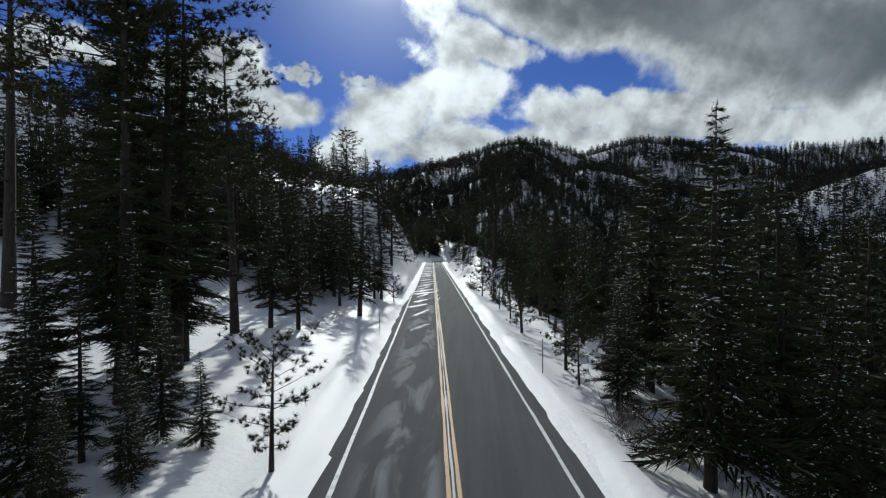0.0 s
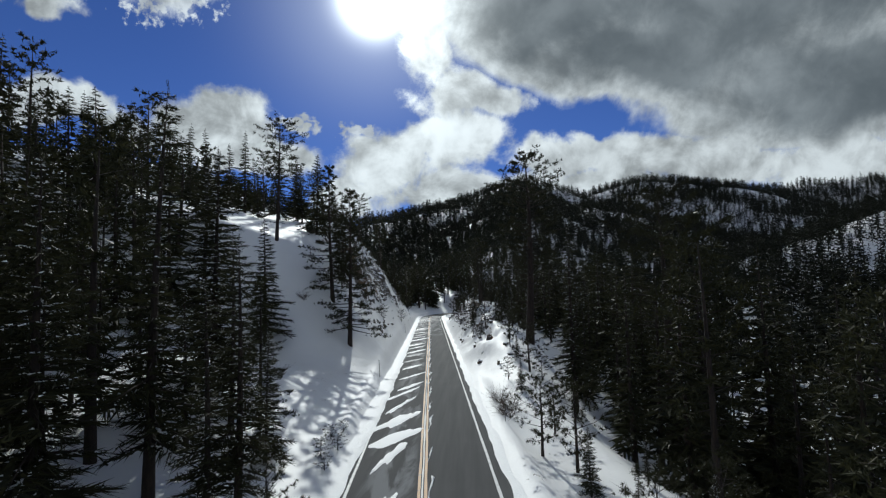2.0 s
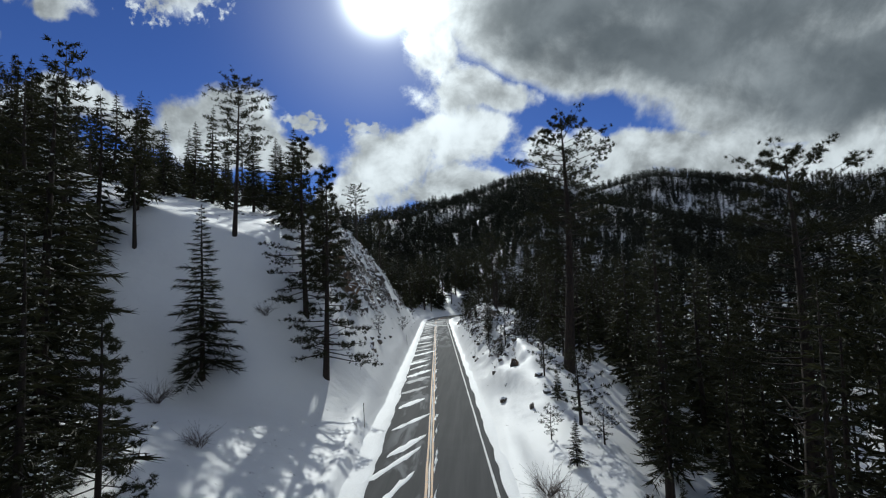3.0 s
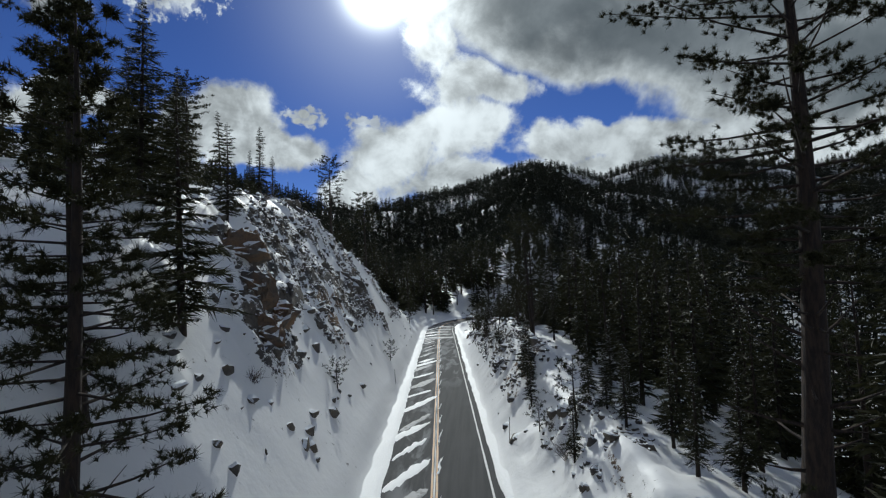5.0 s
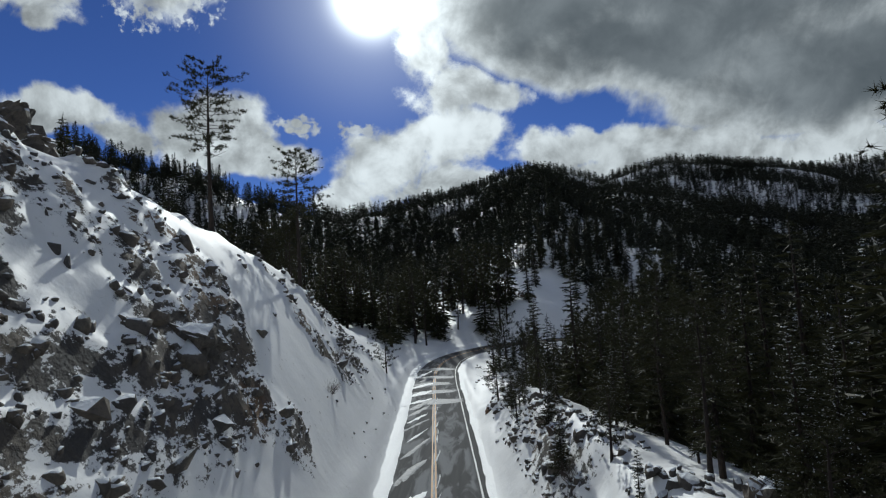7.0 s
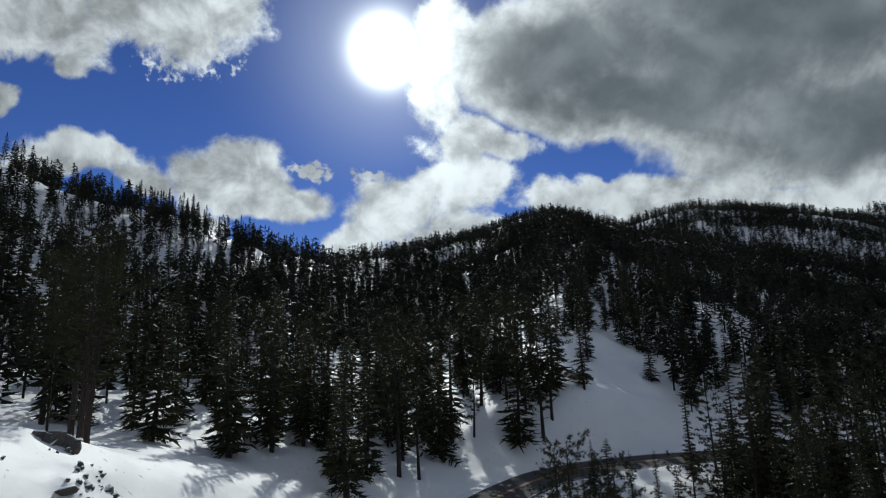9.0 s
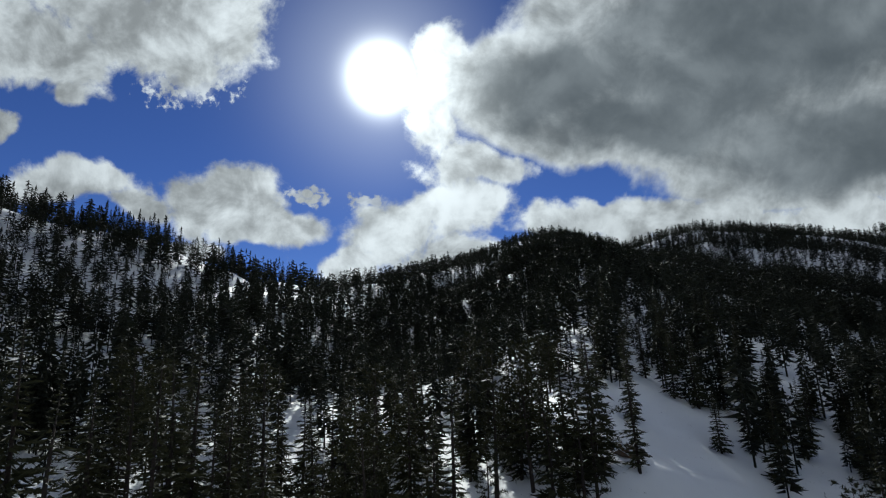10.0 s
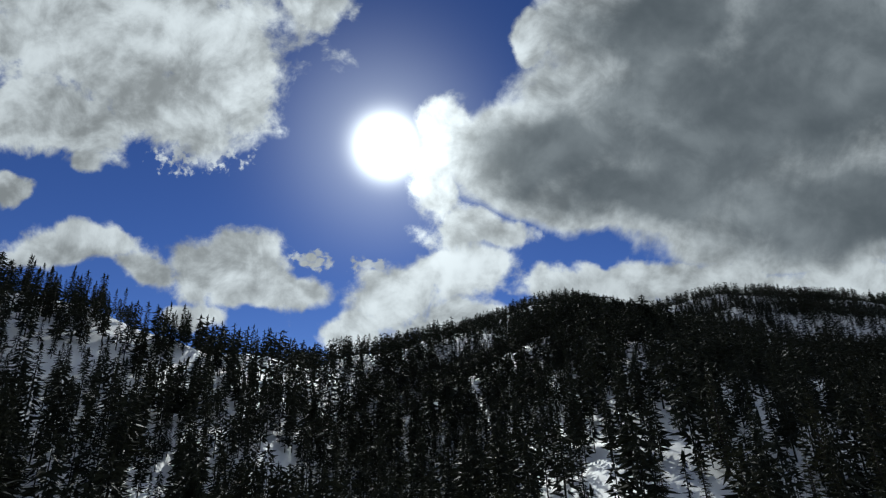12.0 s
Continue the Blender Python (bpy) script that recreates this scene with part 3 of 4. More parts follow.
def conifer(height_m, radius, crown_from, shape, limbs, sprays, count, size, rise, snowy=0.3, lean=0.0, bare=0, width=0.30, joints=(0, 0.5, 1), fan=0.0):
    """Trunk, limbs, needles and snow of one conifer that stands at the origin."""
    trunk, wood = Soup(), Soup()
    r0 = (0.019 if height_m > 21 else 0.012) * height_m + 0.04
    bend = rng.normal(size=2) * 0.012 * height_m
    levels = np.linspace(0, 1, 7 if len(joints) > 2 else 4)

    def axis(h):
        return np.array([bend[0] * math.sin(h * 3) + lean * h * height_m, bend[1] * math.sin(h * 2.4), h * height_m])

    trunk.tube([axis(h) - [0, 0, 0.6 if h == 0 else 0] for h in levels], [r0 * (1.25 if h == 0 else (1 - h) ** 0.8 + 0.04) for h in levels], 8 if len(joints) > 2 else 6)
    centres, axes, rests, sizes = [], [], [], []
    turn = rng.uniform(0, 6.28)
    for i in range(limbs + bare):
        dead = i >= limbs
        f = rng.uniform(0, 1) if dead else min(max((i + rng.uniform(-0.4, 0.4)) / limbs, 0.0), 0.99)
        h = rng.uniform(0.12, max(crown_from, 0.2)) if dead else crown_from + (1 - crown_from) * min(max(f, 0), 0.985)
        turn += 2.4 + rng.uniform(-0.5, 0.5)
        reach = radius * (rng.uniform(0.25, 0.6) if dead else shape(f) * rng.uniform(0.5, 1.2))
        way = np.array([math.cos(turn), math.sin(turn), 0])
        tilt = rise[0] + (rise[1] - rise[0]) * f + rng.uniform(-0.12, 0.12)
        curl = rise[2] * rng.uniform(0.5, 1.5)

        def along(t):
            return axis(h) + way * reach * t + np.array([0, 0, reach * (tilt * t + curl * t * t)])

        thick = max(0.016, r0 * 0.22 * (1 - h) + 0.006 * reach)
        if len(joints) > 2 or i % 2 == 0:
            wood.tube([along(t) for t in joints], [thick * (1 - 0.8 * t) for t in joints], 3)
        if dead:
            continue
        k = max(2, int(round(sprays * (0.45 + 0.55 * reach / radius))))
        across = np.array([-way[1], way[0], 0])
        hubs = rng.uniform(0.42, 1.0, 4)
        for q in range(k):
            if fan:  # a flat, drooping frond of side twigs
                t = 0.12 + 0.88 * (q + rng.uniform(0, 1)) / k
                hand = 1 if q % 2 else -1
                long = fan * reach * (1.15 - 0.65 * t) + 0.14
                c = along(t) + across * hand * long * 0.35 + np.array([0, 0, -0.12 * long])
                axes.append(way * 0.9 + across * hand * 1.0 + np.array([0, 0, rng.uniform(-0.55, 0.1)]))
                sizes.append(long)
            else:  # round tufts gathered toward the ends
                t = hubs[q % 4] + rng.normal() * 0.06
                c = along(min(max(t, 0.2), 1.03)) + rng.normal(size=3) * np.array([0.14, 0.14, 0.09]) * (0.5 + 0.22 * reach) + across * rng.uniform(-1, 1) * 0.22 * reach * (1.15 - t)
                axes.append(way * 0.5 + rng.normal(size=3) * 0.4 + np.array([0, 0, 0.5]))
                sizes.append(size)
            centres.append(c)
            if rng.random() < snowy:
                rests.append(c + np.array([0, 0, size * 0.2]))
    top = axis(0.995)
    for _ in range(max(2, sprays // 3)):
        centres.append(top + rng.normal(size=3) * np.array([0.06, 0.06, 0.25]) * size * 2)
        axes.append(np.array([0, 0, 2.2]))
        sizes.append(0.55 * size)
    v, f = blades(np.array(centres), np.array(axes), count, np.array(sizes), 0.34 if fan else 1.1, width)
    flakes = None
    if rests:
        rests = np.array(rests)
        flakes = blades(rests, rng.normal(size=rests.shape) * np.array([1, 1, 0.15]), 2, size * 0.34, 0.55, 0.55, 0.82)
    return trunk, wood, (v, f), flakes


def cone(f):
    return (1 - f) ** 0.85 * 0.96 + 0.04


def dome(f):
    return min(1.0, 0.55 + 1.3 * f) * (1 - f ** 5) ** 0.7 + 0.12


def spire(f):
    return (0.75 + 0.25 * math.sin(9 * f)) * (1 - f) ** 0.6 + 0.06


def tree_thing(name, made, leaf, label, category):
    trunk, wood, (v, f), flakes = made
    ob = new(name)
    trunk.add(np.concatenate(wood.v), wood.f)
    under("trunk", trunk.mesh("trunk", M_BARK, True), ob)
    under("crown", mesh_of("crown", v, f, leaf), ob)
    if flakes:
        under("snow", mesh_of("snow", flakes[0], flakes[1], M_SNOW), ob, "snow caught on the branches")["kind"] = "stuff"
    return tagged(ob, label, category)


FINE, PLAIN = {}, {}
FIR_LABEL, PINE_LABEL = "dark green fir with snow on its branches, standing in snow", "tall dark pine with a bare lower trunk, standing in snow"
YOUNG_LABEL, SPIRE_LABEL = "young open pine with dark needle tufts, standing in snow", "slender dark conifer with short snowy branches, standing in snow"
FINE["fir"] = [tree_thing("fir_tree", conifer(12, 2.8, 0.10, cone, 90, 30, 3, 0.30, (-0.22, 0.35, -0.06), 0.30, width=0.13, fan=0.34), M_FIR, FIR_LABEL, "tree") for _ in range(2)]
FINE["pine"] = [tree_thing("pine_tree", conifer(20, 3.9, c, dome, 70, 22, 18, 0.32, (-0.18, 0.45, 0.10), 0.06, w, 16, 0.13), M_PINE, PINE_LABEL, "tree") for c, w in ((0.42, -0.02), (0.32, 0.01), (0.5, 0.0))]
FINE["old"] = [tree_thing("old_pine", conifer(22, 4.6, 0.40, dome, 88, 36, 56, 0.23, (-0.16, 0.42, 0.12), 0.05, -0.025, 22, 0.075), M_PINE, "old pine with a thick bare trunk and broken snowy lower limbs", "tree")]
FINE["spire"] = [tree_thing("spire_tree", conifer(14, 2.2, 0.14, spire, 80, 26, 3, 0.29, (-0.25, 0.3, -0.04), 0.20, 0, 8, 0.13, fan=0.38), M_FIR, SPIRE_LABEL, "tree") for _ in range(2)]
FINE["young"] = [tree_thing("young_pine", conifer(4, 1.6, 0.18, lambda f: 0.45 + 0.6 * math.sin(2.9 * f + 0.2), 26, 12, 30, 0.19, (0.0, 0.55, 0.18), 0.08, 0, 0, 0.09), M_PINE, YOUNG_LABEL, "tree") for _ in range(2)]
PLAIN["fir"] = [tree_thing("fir_tree", conifer(12, 2.4, 0.05, cone, 74, 11, 2, 0.4, (-0.25, 0.25, -0.08), 0.05, joints=(0, 1), width=0.34, fan=0.46), M_FIR, FIR_LABEL, "tree") for _ in range(3)]
PLAIN["pine"] = [tree_thing("pine_tree", conifer(20, 3.4, c, dome, 56, 12, 4, 0.62, (-0.15, 0.45, 0.10), 0, 0, 6, joints=(0, 1), width=0.28), M_PINE, PINE_LABEL, "tree") for c in (0.34, 0.24)]
PLAIN["spire"] = [tree_thing("spire_tree", conifer(14, 2.0, 0.07, spire, 74, 11, 2, 0.4, (-0.30, 0.2, -0.06), 0.05, 0, 4, joints=(0, 1), width=0.34, fan=0.48), M_FIR, SPIRE_LABEL, "tree") for _ in range(3)]
FINE["broad"] = [tree_thing("broad_pine", conifer(16, 3.6, 0.10, lambda f: (1 - f) ** 0.55 * (0.75 + 0.25 * math.sin(4 * f + 1)) + 0.08, 88, 30, 22, 0.26, (-0.28, 0.40, 0.10), 0.08, 0.0, 10, 0.11), M_PINE, "broad dark pine with needle tufts down to the snow", "tree")]
PLAIN["broad"] = FINE["broad"]
PLAIN["young"], PLAIN["old"] = FINE["young"], FINE["old"]
BASE_HEIGHT = {"fir": 12, "pine": 20, "spire": 14, "young": 4, "old": 22, "broad": 16}
GROUPS = {"fir": "firs of the forest", "pine": "pines of the forest", "spire": "slender conifers of the forest", "young": "young pines by the road", "old": "old pines by the road", "broad": "broad pines by the road"}
for kinds in (FINE, PLAIN):
    for key, obs in kinds.items():
        for ob in obs:
            tagged(ob, group=GROUPS[key])
first_use = {ob: True for kinds in (FINE, PLAIN) for obs in kinds.values() for ob in obs}
planted = []


def plant(kind, x, y, tall, fine, wide=1.0):
    """Stands a tree of that kind and height on the ground."""
    ob = (FINE if fine else PLAIN)[kind][int(rng.integers(len((FINE if fine else PLAIN)[kind])))]
    k = tall / BASE_HEIGHT[kind]
    m = pose(x, y, ground_at(x, y) - 0.05, rng.uniform(-1.5, 1.5), rng.uniform(-1.5, 1.5), rng.uniform(0, 360)) @ Matrix.Diagonal((k * wide, k * wide, k, 1))
    if first_use[ob]:
        first_use[ob] = False
        ob.matrix_basis = m
        made = ob
    else:
        made = copy_thing(ob, pose(0, 0, 0))
        made.matrix_basis = m
    planted.append((x, y))
    return made


# Trees that stand out, by kind: x, y, height.
MARKED = {
    "broad": [(-12.6, 103.3, 17.5), (-15.6, 107.5, 16.5), (-16.5, 57.0, 14.5), (-11.9, 77.5, 9.0)],
    "old": [(7.8, 108.3, 22.5), (17.2, 91.5, 22)],
    "young": [(-3.4, 20.1, 3.8), (8.1, 35.3, 4.8), (6.9, 47.6, 5.5), (5.9, 81.1, 2.9), (-6.5, 65.4, 3.0), (6.0, 63.6, 3.5), (4.4, 76.3, 4.2),
              (8.4, 64.6, 3.8), (3.1, 121.5, 3.8), (-13.2, 129.3, 2.3), (-20.1, 141.1, 2.2), (-13.6, 154.5, 2.5), (-18.6, 209.5, 5.5)],
    "fir": [(-8.2, 22.5, 5.5), (-12.5, 22.0, 8.0), (-11.0, 16.6, 6.0), (-7.2, 19.4, 4.0), (-13.6, 17.6, 7.0), (-6.4, 21.8, 3.2), (-9.2, 18.4, 5.7), (9.8, 21.4, 11.8), (9.2, 28.8, 6.1), (-19.9, 97.8, 12.4), (-15.8, 113.6, 11.5), (-30.0, 137.0, 12.0), (-28.3, 134.5, 10.5), (-31.5, 132.0, 12.0),
            (-20.6, 117.6, 11.8), (1.5, 133.4, 5.4), (-1.0, 170.0, 3.6), (11.6, 24.6, 10.5), (13.0, 20.5, 8.5), (-9.0, 15.0, 4.5), (-11.5, 19.0, 5.5),
            (-7.6, 17.2, 3.6), (-16.0, 80.0, 16), (-9.8, 73.2, 6.5), (-19.0, 84.0, 15)],
    "pine": [(-12.5, 26.7, 21), (-12.0, 28.6, 20), (-28.6, 37.9, 28), (-13.8, 39.6, 20), (-23.1, 109.1, 15.2),
             (-33.8, 98.2, 16.5), (-24.2, 128.2, 9), (-27.0, 176.5, 14.5), (-23.9, 189.0, 15.0), (3.2, 143.6, 11.8), (2.9, 141.5, 12.5),
             (3.0, 156.0, 7.1), (3.9, 162.7, 6.5), (-38, 222, 17), (-41, 226, 15), (-36, 219, 14), (-45, 229, 17), (3.7, 274.5, 17)],
    "spire": [(-10.0, 23.5, 7.5), (-14.6, 24.5, 9.0), (-9.6, 20.6, 6.0), (-12.2, 29.9, 20), (-13.2, 28.0, 22), (-11.6, 25.2, 20), (-15.0, 30.5, 21), (-12.0, 41.5, 11.6), (-10.1, 41.9, 10.5), (-7.9, 52.6, 13.9), (-12.8, 75.7, 11.3), (-16.4, 74.1, 10.4),
              (-13.6, 72.7, 8.1), (-8.3, 66.9, 10.9), (-9.0, 66.0, 9.2), (-14.7, 59.3, 14.1), (-20.4, 126.9, 8.0), (-26.3, 145.7, 8.2),
              (-28.1, 154.0, 6), (3.8, 168.7, 7.4), (4.2, 157.6, 8.7), (-12.8, 31.7, 15)],
}
for kind, rows in MARKED.items():
    for x, y, tall in rows:
        plant(kind, x, y, tall, True)


def scatter(region, count, gap, pick):
    """Random places in a stretch beside the road (from s0, to s1, from u0, to u1), kept apart; pick gives kind, height and fineness, or None."""
    s0, s1, u0, u1 = region
    done = tries = 0
    while done < count and tries < count * 14:
        tries += 1
        s, u = rng.uniform(s0, s1), rng.uniform(u0, u1)
        cx, cy = np.interp(s, RUN, LINE[:, 0]), np.interp(s, RUN, LINE[:, 1])
        dx, dy = np.interp(s + 1, RUN, LINE[:, 0]) - cx, np.interp(s + 1, RUN, LINE[:, 1]) - cy
        x, y = cx + dy * u, cy - dx * u
        if abs(road_frame(np.array([x]), np.array([y]))[1][0]) < 6.2:
            continue
        got = pick(s, u, x, y)
        if got is None or any((x - a) ** 2 + (y - b) ** 2 < gap * gap for a, b in planted[-900:]):
            continue
        kind, tall, fine = got
        fine = fine and kind != "pine"
        plant(kind, x, y, tall, fine, rng.uniform(0.85, 1.15))
        done += 1


def some(*pairs):
    kinds, odds = zip(*pairs)
    return kinds[int(rng.choice(len(kinds), p=np.array(odds) / sum(odds)))]


def left_wood(s, u, x, y):
    if s > 78 and u > -24 - 0.25 * (s - 78):
        return None
    if (s < 57 and u > -40) or (u < -21 and s < 74):
        return None
    return some(("fir", 2), ("pine", 4), ("spire", 5)), rng.uniform(8, 17), u > -16 and s > 8


def left_slope(s, u, x, y):
    if u > -30 and s > 110 and rng.random() < 0.92:
        return None
    return some(("fir", 5), ("pine", 3), ("spire", 3)), rng.uniform(5, 9) if u > -30 and s > 110 else rng.uniform(7, 15), False


def right_wood(s, u, x, y):
    if u < 14 and 52 < s < 102 and rng.random() < 0.7:
        return None
    tall = rng.uniform(7, 13 if s > 90 else 15) + min(5.0, 0.25 * max(u - 12, 0))
    return some(("fir", 5), ("pine", 2), ("spire", 5)), tall if u > 11 else tall * 0.55, u < 12.5 and s > 8


def roadside(s, u, x, y):
    return some(("young", 4), ("spire", 2), ("fir", 2)), rng.uniform(1.6, 4.6), True


def bend_wood(s, u, x, y):
    if y < 236 and x < -18:
        return None
    if u > 0 and x < 22:
        return some(("fir", 3), ("young", 2), ("spire", 3)), rng.uniform(5, 9), False
    return some(("fir", 5), ("pine", 3), ("spire", 5)), rng.uniform(11, 20), False


def hill_wood(s, u, x, y):
    if y < 276 or (-3 < x < 28 and y < 306 and rng.random() < 0.78):
        return None
    return some(("fir", 6), ("pine", 2), ("spire", 5)), rng.uniform(8, 16), False


scatter((-4, 84, -40, -9.5), 46, 3.0, left_wood)
scatter((60, 84, -26, -14), 20, 2.6, left_wood)
scatter((86, 112, -48, -23), 30, 2.8, lambda s, u, x, y: (some(("fir", 5), ("pine", 2), ("spire", 3)), rng.uniform(9, 15), False))
scatter((62, 112, -56, -23), 46, 3.0, lambda s, u, x, y: (some(("fir", 6), ("pine", 3), ("spire", 2)), rng.uniform(11, 18), False))
scatter((80, 222, -68, -17), 85, 4.2, left_slope)
scatter((10, 92, 8.6, 32), 98, 2.5, right_wood)
scatter((92, 215, 12.4, 34), 135, 2.5, right_wood)
scatter((112, 166, 10.5, 14.5), 18, 2.0, lambda s, u, x, y: (some(("fir", 4), ("spire", 4)), rng.uniform(3.5, 6.5), True))
scatter((30, 205, 7.0, 12.5), 46, 2.4, roadside)
scatter((216, 300, 8, 40), 60, 3.0, bend_wood)
scatter((222, 276, -50, -8.5), 64, 3.2, bend_wood)
scatter((238, 275, -30, -7.5), 18, 2.2, bend_wood)
scatter((250, 330, -70, -12), 64, 3.2, hill_wood)


def inner_wood(s, u, x, y):
    if x < 15:
        return None
    return some(("fir", 5), ("pine", 2), ("spire", 4)), rng.uniform(10, 17), False


scatter((258, 335, 5.5, 42), 75, 2.7, inner_wood)
for s, u, tall in ((73.5, -4.9, 0.8), (75.0, -5.4, 1.0), (76.6, -4.8, 0.9), (78.0, -5.5, 0.8), (79.5, -5.0, 0.7)):
    cx, cy = np.interp(s, RUN, LINE[:, 0]), np.interp(s, RUN, LINE[:, 1])
    tagged(plant("young", cx + u, cy, tall, True, 1.5), "low dark pine shrub at the snowy road edge", "shrub", "shrubs by the road")


def simple_tree(limbs, count, size, shape, radius, width):
    """Points and triangles of a small conifer one metre high, for the woods on the slopes."""
    vs, fs, n = [], [], 0
    t = Soup()
    t.tube([(0, 0, -0.05), (0, 0, 0.95)], [0.013, 0.003], 3)
    tv = np.concatenate(t.v)
    tf = np.array([(a, b, c) for f in t.f[:3] for a, b, c in (f[:3], (f[0], f[2], f[3]))])
    c, ax, sz = [], [], []
    for i in range(limbs):
        f = (i + rng.uniform(-0.3, 0.3)) / limbs
        h = 0.14 + 0.84 * min(max(f, 0), 0.99)
        a = i * 2.4 + rng.uniform(-0.5, 0.5)
        way = np.array([math.cos(a), math.sin(a), 0])
        r = radius * shape(min(max(f, 0), 0.99)) * rng.uniform(0.6, 1.15)
        c.append(way * r * 0.45 + [0, 0, h])
        ax.append(way * 1.6 + [0, 0, -0.35])
        sz.append(0.62 * r + size)
    for h in (0.88, 0.94):
        c.append(np.array([0, 0, h]))
        ax.append(np.array([0, 0, 3.0]))
        sz.append(0.08)
    v, f = blades(np.array(c), np.array(ax), count, np.array(sz), 0.45, width)
    return np.concatenate([tv, v]), np.concatenate([tf, f + len(tv)])


def woods(name, spots, models, label):
    vs, fs, n = [], [], 0
    spots = np.asarray(spots)
    z = height(spots[:, 0], spots[:, 1])
    for (x, y, tall), gz in zip(spots, z):
        v, f = models[int(rng.integers(len(models)))]
        a = rng.uniform(0, 6.28)
        w = tall * rng.uniform(0.85, 1.35)
        ca, sa = math.cos(a) * w, math.sin(a) * w
        vs.append(np.stack([v[:, 0] * ca - v[:, 1] * sa + x, v[:, 0] * sa + v[:, 1] * ca + y, v[:, 2] * tall + gz], -1))
        fs.append(f + n)
        n += len(v)
    ob = new(name, mesh_of(name, np.concatenate(vs), np.concatenate(fs), M_WOODS))
    return tagged(ob, label, "forest", kind="stuff")


def thinned(x, y, odds):
    """Keeps fewer places where the slopes are open snow."""
    streak = wave(x + 0.15 * y, y * 0.22, 14, 21) + 0.7 * wave(x, y, 38, 22) + 0.5 * wave(x, y, 9, 23)
    spur = np.exp(-((x - 20 - 0.22 * (y - 300)) / 42) ** 2) * np.clip((y - 285) / 20, 0, 1) * np.clip((440 - y) / 60, 0, 1)
    return rng.random(len(x)) < np.clip(odds - 0.12 * spur + 0.45 * streak, 0.05, 1)


MID = [simple_tree(64, 3, 0.02, sh, r, 0.46) for sh, r in ((cone, 0.17), (spire, 0.13), (dome, 0.14), (spire, 0.16))]
FAR = [simple_tree(18, 3, 0.05, sh, r, 0.55) for sh, r in ((cone, 0.20), (spire, 0.16), (dome, 0.17))]

x, y = rng.uniform(-270, 260, 5800), rng.uniform(276, 470, 5800)
keep = (thinned(x, y, 0.56 + 0.11 * (x < -45)) | ((x > -10) & (x < 75) & (y > 395) & (rng.random(len(x)) < 0.6))) & (np.abs(x + 5) < 0.75 * (y - 180) + 60) & ~((np.abs(x) < 60) & (y < 318) & (rng.random(len(x)) < 0.4)) & (y > 276) & ~((x > -4) & (x < 30) & (y < 306))
woods("slope_woods", np.stack([x, y, rng.uniform(7, 17, len(x))], -1)[keep], MID, "conifer forest on the snowy mountainside behind the road")
x, y = rng.uniform(-75, 75, 900), rng.uniform(440, 640, 900)
woods("spur_woods", np.stack([x, y, rng.uniform(9, 17, len(x))], -1), MID, "dark conifer forest on the spur below the summit")
x, y = rng.uniform(36, 330, 5200), rng.uniform(10, 300, 5200)
keep = (height(x, y) < 90) & thinned(x, y, 0.75) & (np.abs(road_frame(x, y)[1]) > 8)
woods("valley_woods", np.stack([x, y, rng.uniform(9, 18, len(x))], -1)[keep][:3000], FAR, "dense conifer forest on the valley floor below the road")
x, y = rng.uniform(150, 760, 7600), rng.uniform(190, 600, 7600)
keep = thinned(x, y, 1.15) & (np.abs(road_frame(x, y)[1]) > 8)
woods("ridge_woods", np.stack([x, y, rng.uniform(10, 18, len(x))], -1)[keep][:5600], FAR, "dark conifer forest on the low ridge across the valley")
x, y = rng.uniform(-270, -50, 3200), rng.uniform(70, 290, 3200)
keep = thinned(x, y, 0.6)
woods("bank_woods", np.stack([x, y, rng.uniform(8, 14, len(x))], -1)[keep & (x > -90) & (x < -62 + 0.06 * y)][:170], MID, "conifer forest on the slope above the rocky bank")
woods("hillside_woods", np.stack([x, y, rng.uniform(9, 18, len(x))], -1)[keep & (x < -92)][:1100], FAR, "conifer forest on the hillside above the bank")
x, y = rng.uniform(-330, 950, 30000), rng.uniform(465, 1050, 30000)
keep = thinned(x, y, 0.84) & (x < 0.82 * y) & (x > -0.55 * y + 120)
woods("mountain_woods", np.stack([x, y, rng.uniform(10, 19, len(x))], -1)[keep][:12000], FAR, "distant dark conifer forest covering the mountain")


# ---------------------------------------------------------------- rocks
def rock_mesh(name, points, squash, mat, worn=False):
    """A broken, angular block: the hull of some random points."""
    bm = bmesh.new()
    for _ in range(points):
        d = rng.normal(size=3)
        d /= np.linalg.norm(d)
        p = np.sign(d) * np.abs(d) ** 0.85 * rng.uniform(0.7, 1.0) * np.array(squash)
        bm.verts.new(p.tolist())
    hull = bmesh.ops.convex_hull(bm, input=bm.verts)
    bmesh.ops.delete(bm, geom=[g for g in hull["geom_interior"] if isinstance(g, bmesh.types.BMVert)], context="VERTS")
    if worn:
        bmesh.ops.subdivide_edges(bm, edges=bm.edges[:], cuts=3, use_grid_fill=True)
        bmesh.ops.triangulate(bm, faces=bm.faces[:])
        for v in bm.verts:
            p = v.co * 3.0 + Vector((points, 0, 0))
            v.co += v.co.normalized() * (0.34 * (0.5 - abs(noise.noise(p))) + 0.26 * (0.4 - abs(noise.noise(p * 2.3))) - 0.12)
    bmesh.ops.recalc_face_normals(bm, faces=bm.faces)
    me = bpy.data.meshes.new(name)
    bm.to_mesh(me)
    bm.free()
    me.materials.append(mat)
    return me


